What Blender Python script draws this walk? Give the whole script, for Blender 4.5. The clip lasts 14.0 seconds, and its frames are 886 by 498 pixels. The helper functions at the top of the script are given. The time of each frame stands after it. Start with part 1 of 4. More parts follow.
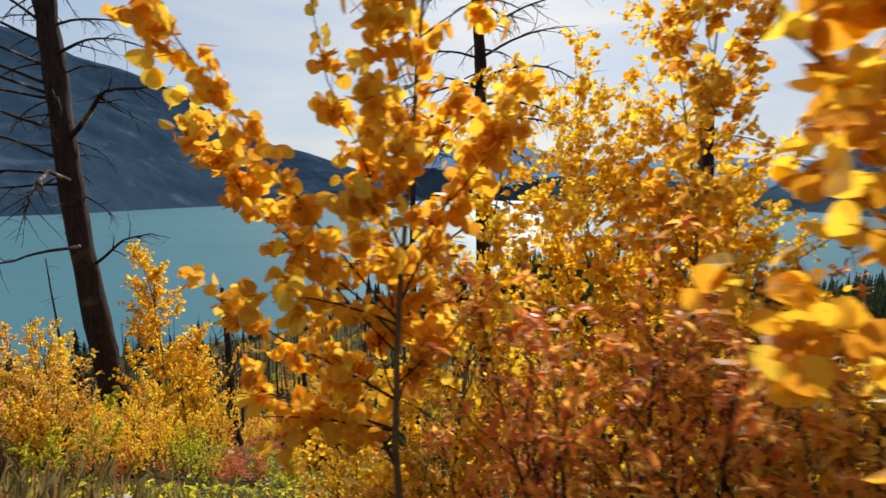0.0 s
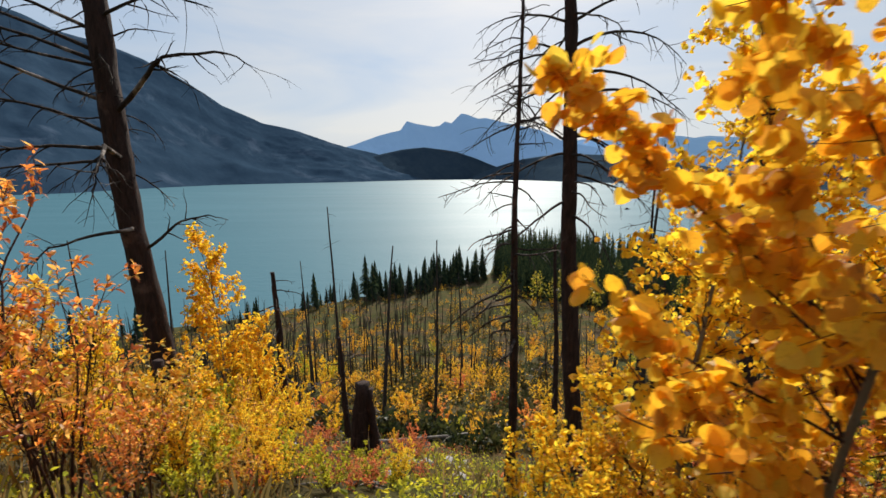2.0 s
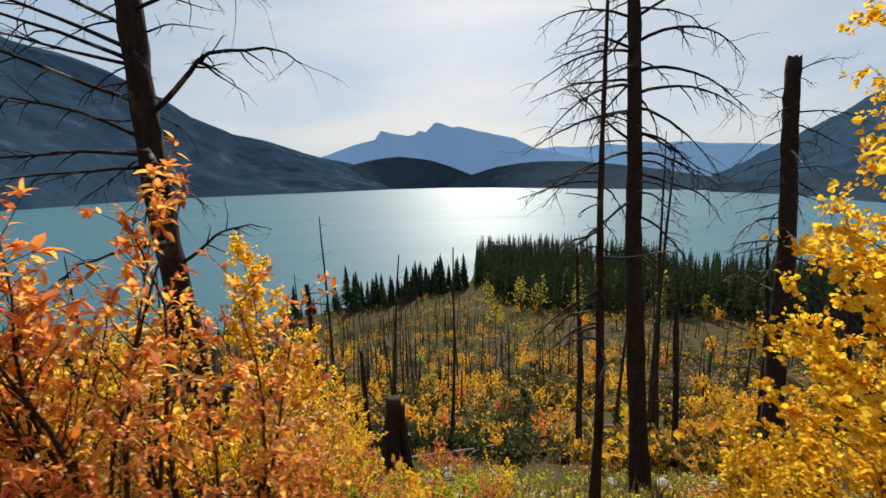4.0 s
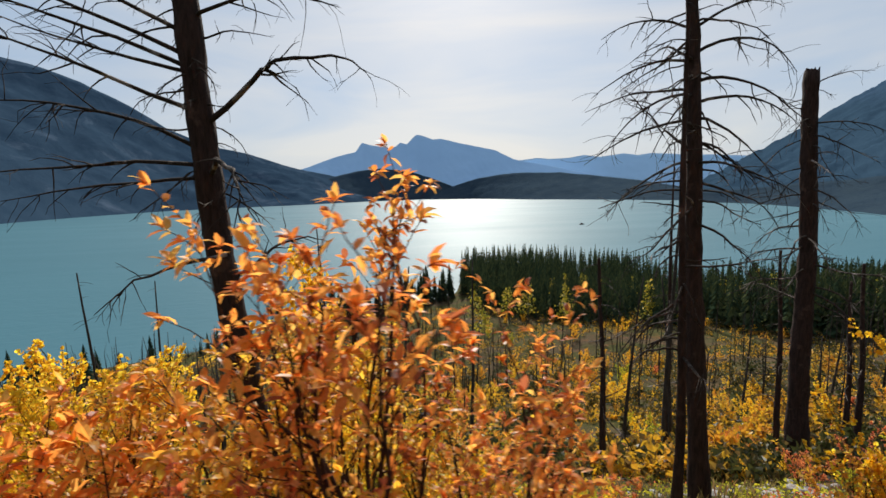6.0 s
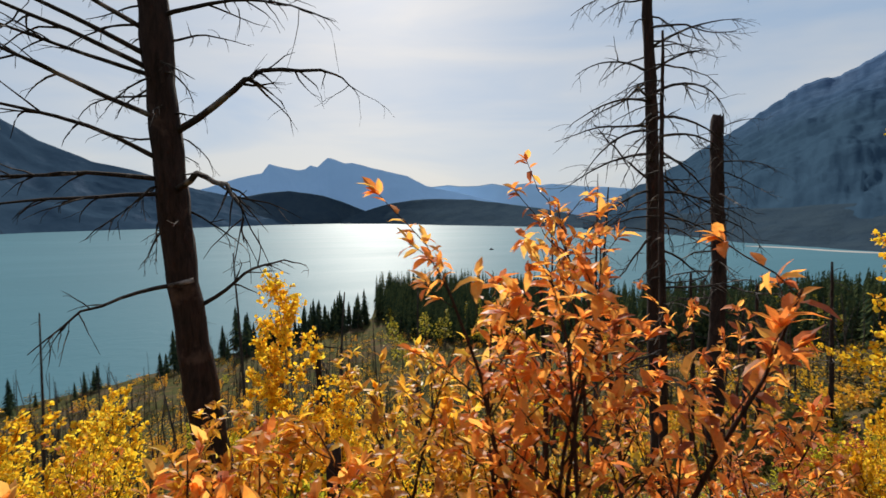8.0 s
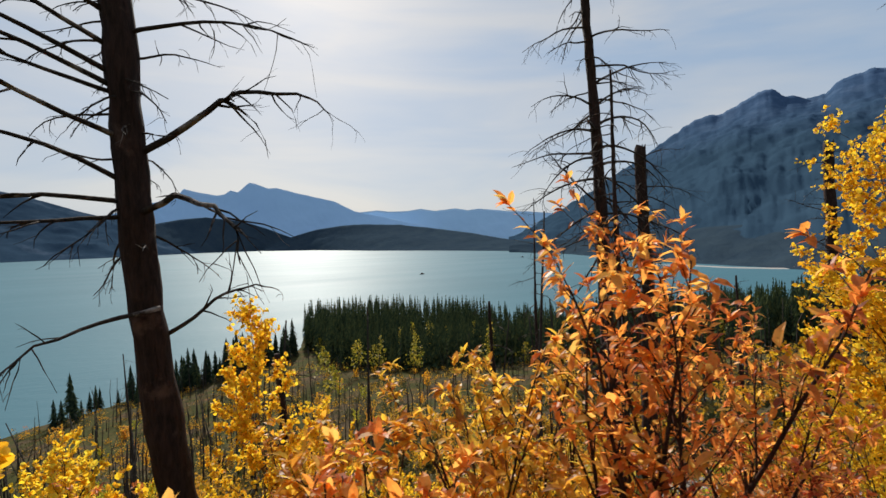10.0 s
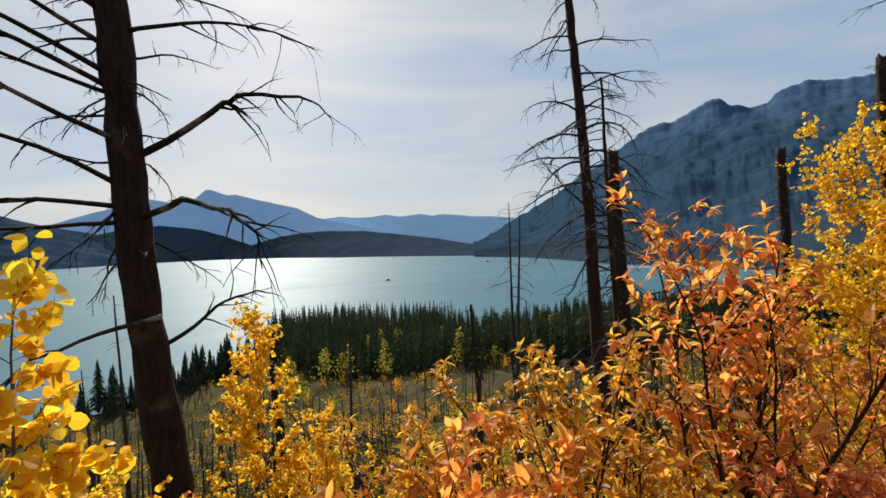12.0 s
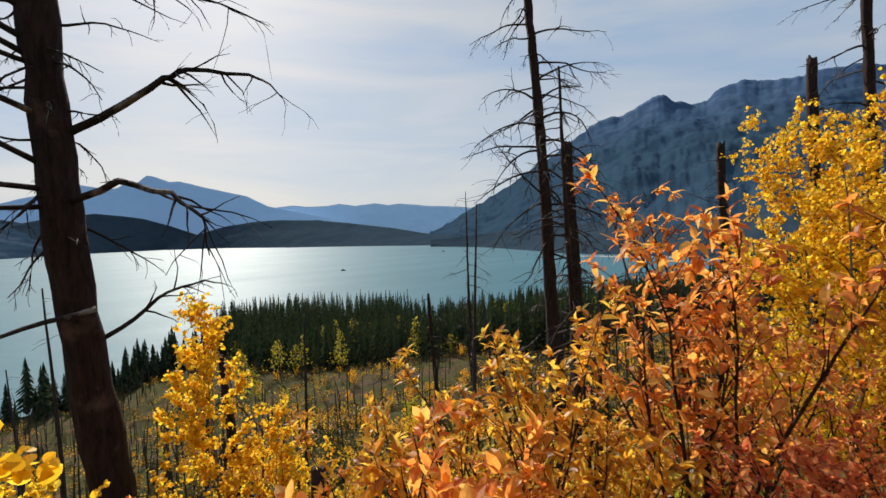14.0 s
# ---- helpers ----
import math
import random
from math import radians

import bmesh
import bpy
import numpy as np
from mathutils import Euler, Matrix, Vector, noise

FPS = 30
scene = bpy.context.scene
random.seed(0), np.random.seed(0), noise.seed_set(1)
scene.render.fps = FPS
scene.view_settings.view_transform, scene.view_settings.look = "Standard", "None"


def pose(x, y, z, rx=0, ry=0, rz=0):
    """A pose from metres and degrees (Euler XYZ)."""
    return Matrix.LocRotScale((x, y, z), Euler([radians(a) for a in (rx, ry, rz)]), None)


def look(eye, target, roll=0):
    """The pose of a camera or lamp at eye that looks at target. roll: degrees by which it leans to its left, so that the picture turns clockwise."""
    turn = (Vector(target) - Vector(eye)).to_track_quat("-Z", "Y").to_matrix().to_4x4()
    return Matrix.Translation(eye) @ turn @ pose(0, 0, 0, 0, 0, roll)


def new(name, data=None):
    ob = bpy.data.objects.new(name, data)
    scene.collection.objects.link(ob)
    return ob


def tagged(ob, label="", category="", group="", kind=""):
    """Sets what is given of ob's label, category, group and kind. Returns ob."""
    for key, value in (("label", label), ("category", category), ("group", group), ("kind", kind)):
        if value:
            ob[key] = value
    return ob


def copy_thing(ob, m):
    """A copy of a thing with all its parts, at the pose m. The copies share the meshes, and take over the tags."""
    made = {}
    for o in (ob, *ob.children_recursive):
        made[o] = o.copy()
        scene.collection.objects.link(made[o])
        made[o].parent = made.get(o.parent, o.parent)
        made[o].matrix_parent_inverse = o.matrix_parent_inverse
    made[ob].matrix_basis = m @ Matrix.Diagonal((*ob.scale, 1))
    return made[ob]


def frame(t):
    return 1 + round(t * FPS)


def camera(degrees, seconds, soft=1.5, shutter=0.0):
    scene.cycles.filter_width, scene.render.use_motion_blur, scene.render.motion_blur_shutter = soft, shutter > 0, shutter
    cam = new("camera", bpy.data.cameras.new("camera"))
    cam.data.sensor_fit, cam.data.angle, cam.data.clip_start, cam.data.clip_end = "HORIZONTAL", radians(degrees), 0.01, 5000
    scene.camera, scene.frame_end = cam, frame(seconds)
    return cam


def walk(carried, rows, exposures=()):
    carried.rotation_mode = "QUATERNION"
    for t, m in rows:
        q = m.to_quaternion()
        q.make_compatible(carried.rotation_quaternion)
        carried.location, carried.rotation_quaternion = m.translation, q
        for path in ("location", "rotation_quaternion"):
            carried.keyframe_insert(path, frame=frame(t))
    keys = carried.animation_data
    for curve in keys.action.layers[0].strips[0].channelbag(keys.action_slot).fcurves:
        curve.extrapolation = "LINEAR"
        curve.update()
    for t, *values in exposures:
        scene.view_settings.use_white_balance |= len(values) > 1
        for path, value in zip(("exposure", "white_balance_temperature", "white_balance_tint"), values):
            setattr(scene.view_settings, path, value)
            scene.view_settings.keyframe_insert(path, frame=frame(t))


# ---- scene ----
cam = camera(88.1, 14.0, shutter=0.5)
PATH = [
    (0, (5.360, -1.080, 0.220), (5.420, 0.903, -0.030), -0.27),
    (0.5, (4.900, -0.890, 0.235), (4.971, 1.089, -0.046), -0.27),
    (1, (4.460, -0.710, 0.240), (4.534, 1.264, -0.070), -0.06),
    (1.5, (4.030, -0.550, 0.250), (4.112, 1.422, -0.077), -0.06),
    (2, (3.640, -0.400, 0.200), (3.735, 1.568, -0.138), -0.25),
    (2.5, (3.240, -0.270, 0.155), (3.361, 1.696, -0.192), -0.34),
    (3, (2.840, -0.110, 0.130), (2.991, 1.854, -0.213), -0.44),
    (5.5, (1.113, 0.431, 0.099), (1.361, 2.400, -0.151), -1.91),
    (6, (0.729, 0.510, 0.108), (1.005, 2.475, -0.148), -1.50),
    (6.5, (0.363, 0.670, 0.102), (0.700, 2.626, -0.148), -1.09),
    (7, (0.093, 0.810, 0.087), (0.518, 2.752, -0.137), -0.67),
    (7.5, (-0.194, 0.893, 0.116), (0.342, 2.811, -0.076), -0.34),
    (8, (-0.469, 0.941, 0.090), (0.181, 2.826, -0.064), -0.42),
    (8.5, (-0.685, 0.975, 0.100), (0.065, 2.826, -0.020), -0.61),
    (9, (-0.871, 0.951, 0.081), (-0.035, 2.766, -0.009), -0.90),
    (11.5, (-1.696, 1.234, 0.004), (-0.677, 2.955, -0.021), -1.68),
    (12, (-1.800, 1.279, 0.005), (-0.734, 2.972, -0.025), -1.98),
    (12.5, (-1.843, 1.339, 0.000), (-0.730, 3.001, -0.042), -1.98),
    (13, (-1.817, 1.379, -0.015), (-0.663, 3.011, -0.074), -1.98),
    (13.5, (-1.790, 1.440, -0.002), (-0.596, 3.043, -0.078), -1.88),
    (14, (-1.781, 1.392, -0.031), (-0.561, 2.974, -0.112), -1.88),
]
EXPOSURES = [(0, 0.35), (1.5, 0.35), (3, 0.3), (6.5, 0.27), (9.0, 0.15), (14.0, 0.19)]
walk(cam, [(t, look(eye, target, roll)) for t, eye, target, roll in PATH], EXPOSURES)

# ---- world and sun ----
SUN_BEARING, SUN_HEIGHT = 11.0, 33.0
LAKE = -45.0
world = bpy.data.worlds.new("world")
scene.world = world
world.use_nodes = True
wn, wl = world.node_tree.nodes, world.node_tree.links
wn.clear()
w_out = wn.new("ShaderNodeOutputWorld")
w_bg = wn.new("ShaderNodeBackground")
w_sky = wn.new("ShaderNodeTexSky")
w_sky.sky_type, w_sky.sun_disc = "NISHITA", False
w_sky.sun_elevation, w_sky.sun_rotation = radians(SUN_HEIGHT), radians(SUN_BEARING)
w_sky.dust_density, w_sky.air_density = 1.5, 1.0
w_co = wn.new("ShaderNodeTexCoord")
w_map = wn.new("ShaderNodeMapping")
w_map.inputs["Scale"].default_value = (1.1, 1.1, 5.5)
w_map.inputs["Rotation"].default_value = (0.0, radians(3), radians(20))
w_noise = wn.new("ShaderNodeTexNoise")
w_noise.inputs["Scale"].default_value, w_noise.inputs["Detail"].default_value = 1.7, 5.0
w_noise.inputs["Roughness"].default_value, w_noise.inputs["Distortion"].default_value = 0.5, 0.5
w_ramp = wn.new("ShaderNodeValToRGB")
w_ramp.color_ramp.elements[0].position, w_ramp.color_ramp.elements[1].position = 0.34, 0.64
w_ramp.color_ramp.elements[0].color, w_ramp.color_ramp.elements[1].color = (3.0, 3.95, 5.25, 1), (4.75, 5.0, 5.3, 1)
w_mix = wn.new("ShaderNodeMix")
w_mix.data_type = "RGBA"
w_mix.inputs[0].default_value = 0.86
wl.new(w_co.outputs["Generated"], w_map.inputs["Vector"])
wl.new(w_map.outputs["Vector"], w_noise.inputs["Vector"])
wl.new(w_noise.outputs["Fac"], w_ramp.inputs["Fac"])
wl.new(w_ramp.outputs["Color"], w_mix.inputs[7])
wl.new(w_sky.outputs["Color"], w_mix.inputs[6])
# thin cloud glows round the hidden sun
sb, se = radians(SUN_BEARING), radians(SUN_HEIGHT)
SUN_WAY = Vector((math.sin(sb) * math.cos(se), math.cos(sb) * math.cos(se), math.sin(se)))
w_dot = wn.new("ShaderNodeVectorMath")
w_dot.operation = "DOT_PRODUCT"
w_dot.inputs[1].default_value = SUN_WAY
wl.new(w_co.outputs["Generated"], w_dot.inputs[0])
w_glow = wn.new("ShaderNodeMapRange")
w_glow.inputs["From Min"].default_value, w_glow.inputs["From Max"].default_value = 0.55, 1.0
w_glow.inputs["To Min"].default_value, w_glow.inputs["To Max"].default_value = 0.0, 1.0
wl.new(w_dot.outputs["Value"], w_glow.inputs["Value"])
w_pow = wn.new("ShaderNodeMath")
w_pow.operation, w_pow.inputs[1].default_value = "POWER", 3.0
wl.new(w_glow.outputs["Result"], w_pow.inputs[0])
w_gain = wn.new("ShaderNodeMath")
w_gain.operation = "MULTIPLY_ADD"
w_gain.inputs[1].default_value, w_gain.inputs[2].default_value = 0.02, 1.03
wl.new(w_pow.outputs[0], w_gain.inputs[0])
w_scale = wn.new("ShaderNodeVectorMath")
w_scale.operation = "SCALE"
wl.new(w_mix.outputs[2], w_scale.inputs[0])
wl.new(w_gain.outputs[0], w_scale.inputs["Scale"])
wl.new(w_scale.outputs["Vector"], w_bg.inputs["Color"])
wl.new(w_bg.outputs["Background"], w_out.inputs["Surface"])
w_bg.inputs["Strength"].default_value = 0.10

sun = new("sun", bpy.data.lights.new("sun", "SUN"))
sun.data.energy, sun.data.angle, sun.data.color = 5.0, radians(1.0), (1.0, 0.93, 0.82)
sun.matrix_world = look(tuple(SUN_WAY * 50), (0, 0, 0))


# ---- materials ----
def base_material(name, rough=0.8):
    mat = bpy.data.materials.new(name)
    mat.use_nodes = True
    nodes = mat.node_tree.nodes
    bsdf = nodes["Principled BSDF"]
    bsdf.inputs["Roughness"].default_value = rough
    return mat, nodes, mat.node_tree.links, bsdf


def noise_ramp(nodes, links, scale, stops, detail=5.0, rough=0.6, coords=None, distort=0.0):
    tex = nodes.new("ShaderNodeTexNoise")
    tex.inputs["Scale"].default_value, tex.inputs["Detail"].default_value = scale, detail
    tex.inputs["Roughness"].default_value, tex.inputs["Distortion"].default_value = rough, distort
    if coords is not None:
        links.new(coords, tex.inputs["Vector"])
    ramp = nodes.new("ShaderNodeValToRGB")
    while len(ramp.color_ramp.elements) < len(stops):
        ramp.color_ramp.elements.new(0.5)
    for el, (p, c) in zip(ramp.color_ramp.elements, stops):
        el.position, el.color = p, (*c, 1)
    links.new(tex.outputs["Fac"], ramp.inputs["Fac"])
    return tex, ramp


def blend(nodes, links, fac, a, b, mode="MIX"):
    mix = nodes.new("ShaderNodeMix")
    mix.data_type, mix.blend_type = "RGBA", mode
    if isinstance(fac, float):
        mix.inputs[0].default_value = fac
    else:
        links.new(fac, mix.inputs[0])
    for slot, v in ((6, a), (7, b)):
        if isinstance(v, tuple):
            mix.inputs[slot].default_value = (*v, 1)
        else:
            links.new(v, mix.inputs[slot])
    return mix.outputs[2]


def add_bump(nodes, links, bsdf, height, strength, distance):
    bump = nodes.new("ShaderNodeBump")
    bump.inputs["Strength"].default_value, bump.inputs["Distance"].default_value = strength, distance
    links.new(height, bump.inputs["Height"])
    links.new(bump.outputs["Normal"], bsdf.inputs["Normal"])


def leaf_material(name, stops, glow=0.5, per_plant=0.15, gloss=0.3, clump=0.0, rough=0.5):
    """Thin leaves that let the sun through; each leaf has its own shade."""
    mat, nodes, links, bsdf = base_material(name, rough)
    geo = nodes.new("ShaderNodeNewGeometry")
    ramp = nodes.new("ShaderNodeValToRGB")
    while len(ramp.color_ramp.elements) < len(stops):
        ramp.color_ramp.elements.new(0.5)
    for el, (p, c) in zip(ramp.color_ramp.elements, stops):
        el.position, el.color = p, (*c, 1)
    info = nodes.new("ShaderNodeObjectInfo")
    add = nodes.new("ShaderNodeMath")
    add.operation = "MULTIPLY_ADD"
    links.new(info.outputs["Random"], add.inputs[0])
    add.inputs[1].default_value = per_plant
    links.new(geo.outputs["Random Per Island"], add.inputs[2])
    sub = nodes.new("ShaderNodeMath")
    sub.operation = "SUBTRACT"
    links.new(add.outputs[0], sub.inputs[0])
    sub.inputs[1].default_value = per_plant / 2
    if clump:
        tex = nodes.new("ShaderNodeTexNoise")
        tex.inputs["Scale"].default_value, tex.inputs["Detail"].default_value = clump, 4.0
        links.new(geo.outputs["Position"], tex.inputs["Vector"])
        mix = nodes.new("ShaderNodeMath")
        mix.operation = "MULTIPLY_ADD"
        links.new(geo.outputs["Random Per Island"], mix.inputs[0])
        mix.inputs[1].default_value = 0.22
        links.new(tex.outputs["Fac"], mix.inputs[2])
        sub.inputs[1].default_value = 0.10
        links.new(mix.outputs[0], sub.inputs[0])
    links.new(sub.outputs[0], ramp.inputs["Fac"])
    co = nodes.new("ShaderNodeTexCoord")
    _, spots = noise_ramp(nodes, links, 60, [(0.28, (0.6, 0.48, 0.4)), (0.45, (1, 1, 1))], 3, 0.6, co.outputs["Object"])
    col = blend(nodes, links, 0.55, ramp.outputs["Color"], spots.outputs["Color"], "MULTIPLY")
    links.new(col, bsdf.inputs["Base Color"])
    bsdf.inputs["Specular IOR Level"].default_value = gloss
    thin = nodes.new("ShaderNodeBsdfTranslucent")
    links.new(col, thin.inputs["Color"])
    mix = nodes.new("ShaderNodeMixShader")
    mix.inputs[0].default_value = glow
    links.new(bsdf.outputs["BSDF"], mix.inputs[1])
    links.new(thin.outputs["BSDF"], mix.inputs[2])
    links.new(mix.outputs["Shader"], nodes["Material Output"].inputs["Surface"])
    return mat


LEAF_YELLOW = leaf_material("leaf_yellow", [(0.0, (0.68, 0.32, 0.02)), (0.2, (0.90, 0.51, 0.025)), (0.6, (0.96, 0.65, 0.035)), (1.0, (0.94, 0.74, 0.07))], 0.68)
LEAF_GOLD = leaf_material("leaf_gold", [(0.0, (0.56, 0.24, 0.03)), (0.25, (0.84, 0.41, 0.03)), (0.65, (0.95, 0.56, 0.035)), (1.0, (0.88, 0.64, 0.07))], 0.68)
LEAF_ORANGE = leaf_material("leaf_orange", [(0.0, (0.40, 0.12, 0.05)), (0.2, (0.80, 0.25, 0.05)), (0.5, (0.94, 0.38, 0.07)), (0.8, (0.95, 0.49, 0.11)), (1.0, (0.80, 0.48, 0.11))], 0.74, 0.3, 0.5, rough=0.42)
LEAF_AMBER = leaf_material("leaf_amber", [(0.0, (0.42, 0.18, 0.04)), (0.2, (0.78, 0.36, 0.04)), (0.55, (0.93, 0.53, 0.05)), (0.8, (0.88, 0.60, 0.08)), (1.0, (0.52, 0.46, 0.08))], 0.7, 0.3, 0.5, rough=0.42)
LEAF_RED = leaf_material("leaf_red", [(0.0, (0.40, 0.07, 0.04)), (0.5, (0.84, 0.25, 0.09)), (1.0, (0.92, 0.44, 0.15))], 0.7)
LEAF_GREEN = leaf_material("leaf_green", [(0.0, (0.22, 0.25, 0.03)), (0.5, (0.56, 0.53, 0.04)), (1.0, (0.80, 0.68, 0.05))], 0.6)
LEAF_TURNING = leaf_material("leaf_turning", [(0.0, (0.12, 0.14, 0.02)), (0.5, (0.34, 0.31, 0.03)), (1.0, (0.62, 0.44, 0.04))], 0.4)
LEAF_SCRUB = leaf_material("leaf_scrub", [(0.30, (0.028, 0.038, 0.012)), (0.46, (0.066, 0.066, 0.020)), (0.53, (0.16, 0.10, 0.035)), (0.60, (0.78, 0.46, 0.03)), (0.78, (0.58, 0.20, 0.045))], 0.45, 0.0, clump=0.12)
GRASS = leaf_material("dry_grass", [(0.0, (0.09, 0.08, 0.03)), (0.4, (0.20, 0.15, 0.055)), (0.8, (0.36, 0.27, 0.10)), (1.0, (0.36, 0.16, 0.06))], 0.4)
NEEDLES = leaf_material("conifer_needles", [(0.0, (0.018, 0.032, 0.022)), (0.6, (0.036, 0.058, 0.032)), (1.0, (0.075, 0.090, 0.036))], 0.2, 0.5, 0.0, rough=0.95)


def bark_material(name, dark, mid, pale, amount, scale=9.0):
    mat, nodes, links, bsdf = base_material(name, 0.9)
    bsdf.inputs["Specular IOR Level"].default_value = 0.16
    co = nodes.new("ShaderNodeTexCoord")
    mapping = nodes.new("ShaderNodeMapping")
    mapping.inputs["Scale"].default_value = (1, 1, 0.22)
    links.new(co.outputs["Object"], mapping.inputs["Vector"])
    fine, ramp = noise_ramp(nodes, links, scale, [(0.3, dark), (0.68, mid)], 8, 0.7, mapping.outputs["Vector"], 0.4)
    _, mask = noise_ramp(nodes, links, 1.7, [(amount, (0, 0, 0)), (amount + 0.12, (1, 1, 1))], 6, 0.65, co.outputs["Object"])
    links.new(blend(nodes, links, mask.outputs["Color"], ramp.outputs["Color"], pale), bsdf.inputs["Base Color"])
    add_bump(nodes, links, bsdf, fine.outputs["Fac"], 1.0, 0.05)
    return mat


CHAR = bark_material("charred_bark", (0.014, 0.010, 0.009), (0.062, 0.036, 0.030), (0.11, 0.068, 0.055), 0.58, 14.0)
CHAR_TWIG = bark_material("charred_twig", (0.022, 0.017, 0.015), (0.065, 0.048, 0.040), (0.36, 0.31, 0.28), 0.55, 30.0)
SNAG = bark_material("weathered_snag", (0.02, 0.017, 0.015), (0.07, 0.06, 0.052), (0.2, 0.17, 0.15), 0.6)
LOG = bark_material("silver_log", (0.12, 0.10, 0.085), (0.30, 0.27, 0.24), (0.05, 0.04, 0.035), 0.6, 14.0)
STEM = bark_material("shrub_stem", (0.045, 0.022, 0.017), (0.13, 0.065, 0.045), (0.17, 0.11, 0.075), 0.55, 40.0)
ASPEN_BARK = bark_material("aspen_bark", (0.16, 0.12, 0.075), (0.30, 0.24, 0.15), (0.09, 0.06, 0.04), 0.6, 25.0)


def ground_material():
    mat, nodes, links, bsdf = base_material("hillside_litter", 1.0)
    bsdf.inputs["Specular IOR Level"].default_value = 0.03
    geo = nodes.new("ShaderNodeNewGeometry")
    pos = geo.outputs["Position"]
    fine, litter = noise_ramp(nodes, links, 7.0, [(0.30, (0.030, 0.022, 0.014)), (0.52, (0.080, 0.057, 0.033)), (0.80, (0.20, 0.16, 0.11))], 9, 0.75, pos)
    _, moss = noise_ramp(nodes, links, 1.6, [(0.3, (0.022, 0.028, 0.010)), (0.7, (0.085, 0.080, 0.028))], 7, 0.7, pos)
    _, where = noise_ramp(nodes, links, 0.11, [(0.38, (0, 0, 0)), (0.52, (1, 1, 1))], 7, 0.6, pos)
    _, rust = noise_ramp(nodes, links, 0.45, [(0.55, (0, 0, 0)), (0.72, (0.7, 0.7, 0.7))], 5, 0.6, pos)
    a = blend(nodes, links, where.outputs["Color"], litter.outputs["Color"], moss.outputs["Color"])
    b = blend(nodes, links, rust.outputs["Color"], a, (0.20, 0.085, 0.04))
    links.new(b, bsdf.inputs["Base Color"])
    add_bump(nodes, links, bsdf, fine.outputs["Fac"], 1.0, 0.08)
    return mat


def rock_material():
    mat, nodes, links, bsdf = base_material("pale_limestone", 0.9)
    co = nodes.new("ShaderNodeTexCoord")
    fine, ramp = noise_ramp(nodes, links, 14, [(0.3, (0.22, 0.2, 0.18)), (0.7, (0.46, 0.43, 0.4))], 8, 0.7, co.outputs["Object"])
    links.new(ramp.outputs["Color"], bsdf.inputs["Base Color"])
    add_bump(nodes, links, bsdf, fine.outputs["Fac"], 0.7, 0.02)
    return mat


def water_material():
    mat, nodes, links, bsdf = base_material("lake_water", 0.06)
    geo = nodes.new("ShaderNodeNewGeometry")
    pos = geo.outputs["Position"]
    _, tint = noise_ramp(nodes, links, 0.004, [(0.3, (0.054, 0.140, 0.180)), (0.7, (0.063, 0.158, 0.200))], 3, 0.5, pos)
    links.new(tint.outputs["Color"], bsdf.inputs["Base Color"])
    bsdf.inputs["IOR"].default_value = 1.33
    bsdf.inputs["Specular IOR Level"].default_value = 0.12
    bsdf.inputs["Coat Weight"].default_value, bsdf.inputs["Coat Roughness"].default_value, bsdf.inputs["Coat IOR"].default_value = 0.025, 0.17, 1.33
    calm = nodes.new("ShaderNodeMapping")
    calm.inputs["Scale"].default_value = (0.0035, 0.02, 1.0)
    calm.inputs["Rotation"].default_value = (0, 0, radians(12))
    links.new(pos, calm.inputs["Vector"])
    _, wind = noise_ramp(nodes, links, 1.0, [(0.3, (0.50, 0.50, 0.50)), (0.7, (0.58, 0.58, 0.58))], 5, 0.6, calm.outputs["Vector"], 0.4)
    links.new(wind.outputs["Color"], bsdf.inputs["Roughness"])
    mapping = nodes.new("ShaderNodeMapping")
    mapping.inputs["Scale"].default_value = (0.5, 1.0, 1.0)
    links.new(pos, mapping.inputs["Vector"])
    waves, _ = noise_ramp(nodes, links, 0.30, [(0, (0, 0, 0)), (1, (1, 1, 1))], 4, 0.6, mapping.outputs["Vector"], 0.3)
    add_bump(nodes, links, bsdf, waves.outputs["Fac"], 0.4, 0.6)
    return mat


# The colours passed in already hold the blue haze of distance.
def mountain_material(name, low, high, rock, rock_amount, scale, relief=0.5, tree_line=None):
    mat, nodes, links, bsdf = base_material(name, 1.0)
    bsdf.inputs["Specular IOR Level"].default_value = 0.0
    geo = nodes.new("ShaderNodeNewGeometry")
    fine, wood = noise_ramp(nodes, links, scale, [(0.3, low), (0.7, high)], 9, 0.7, geo.outputs["Position"])
    _, patch = noise_ramp(nodes, links, scale * 0.3, [(rock_amount, (0, 0, 0)), (rock_amount + 0.15, (1, 1, 1))], 8, 0.65, geo.outputs["Position"], 0.5)
    col = blend(nodes, links, patch.outputs["Color"], wood.outputs["Color"], rock)
    if tree_line:
        xyz = nodes.new("ShaderNodeSeparateXYZ")
        links.new(geo.outputs["Position"], xyz.inputs[0])
        ragged = nodes.new("ShaderNodeMath")
        ragged.operation = "MULTIPLY_ADD"
        links.new(fine.outputs["Fac"], ragged.inputs[0])
        ragged.inputs[1].default_value = 300.0
        links.new(xyz.outputs["Z"], ragged.inputs[2])
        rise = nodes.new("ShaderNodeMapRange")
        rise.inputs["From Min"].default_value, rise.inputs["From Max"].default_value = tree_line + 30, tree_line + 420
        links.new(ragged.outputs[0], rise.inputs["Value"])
        # forest below the tree line, its dark colour tinted with blue haze
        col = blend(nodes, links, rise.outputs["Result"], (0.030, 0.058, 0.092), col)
    links.new(col, bsdf.inputs["Base Color"])
    add_bump(nodes, links, bsdf, fine.outputs["Fac"], relief, 12.0)
    return mat


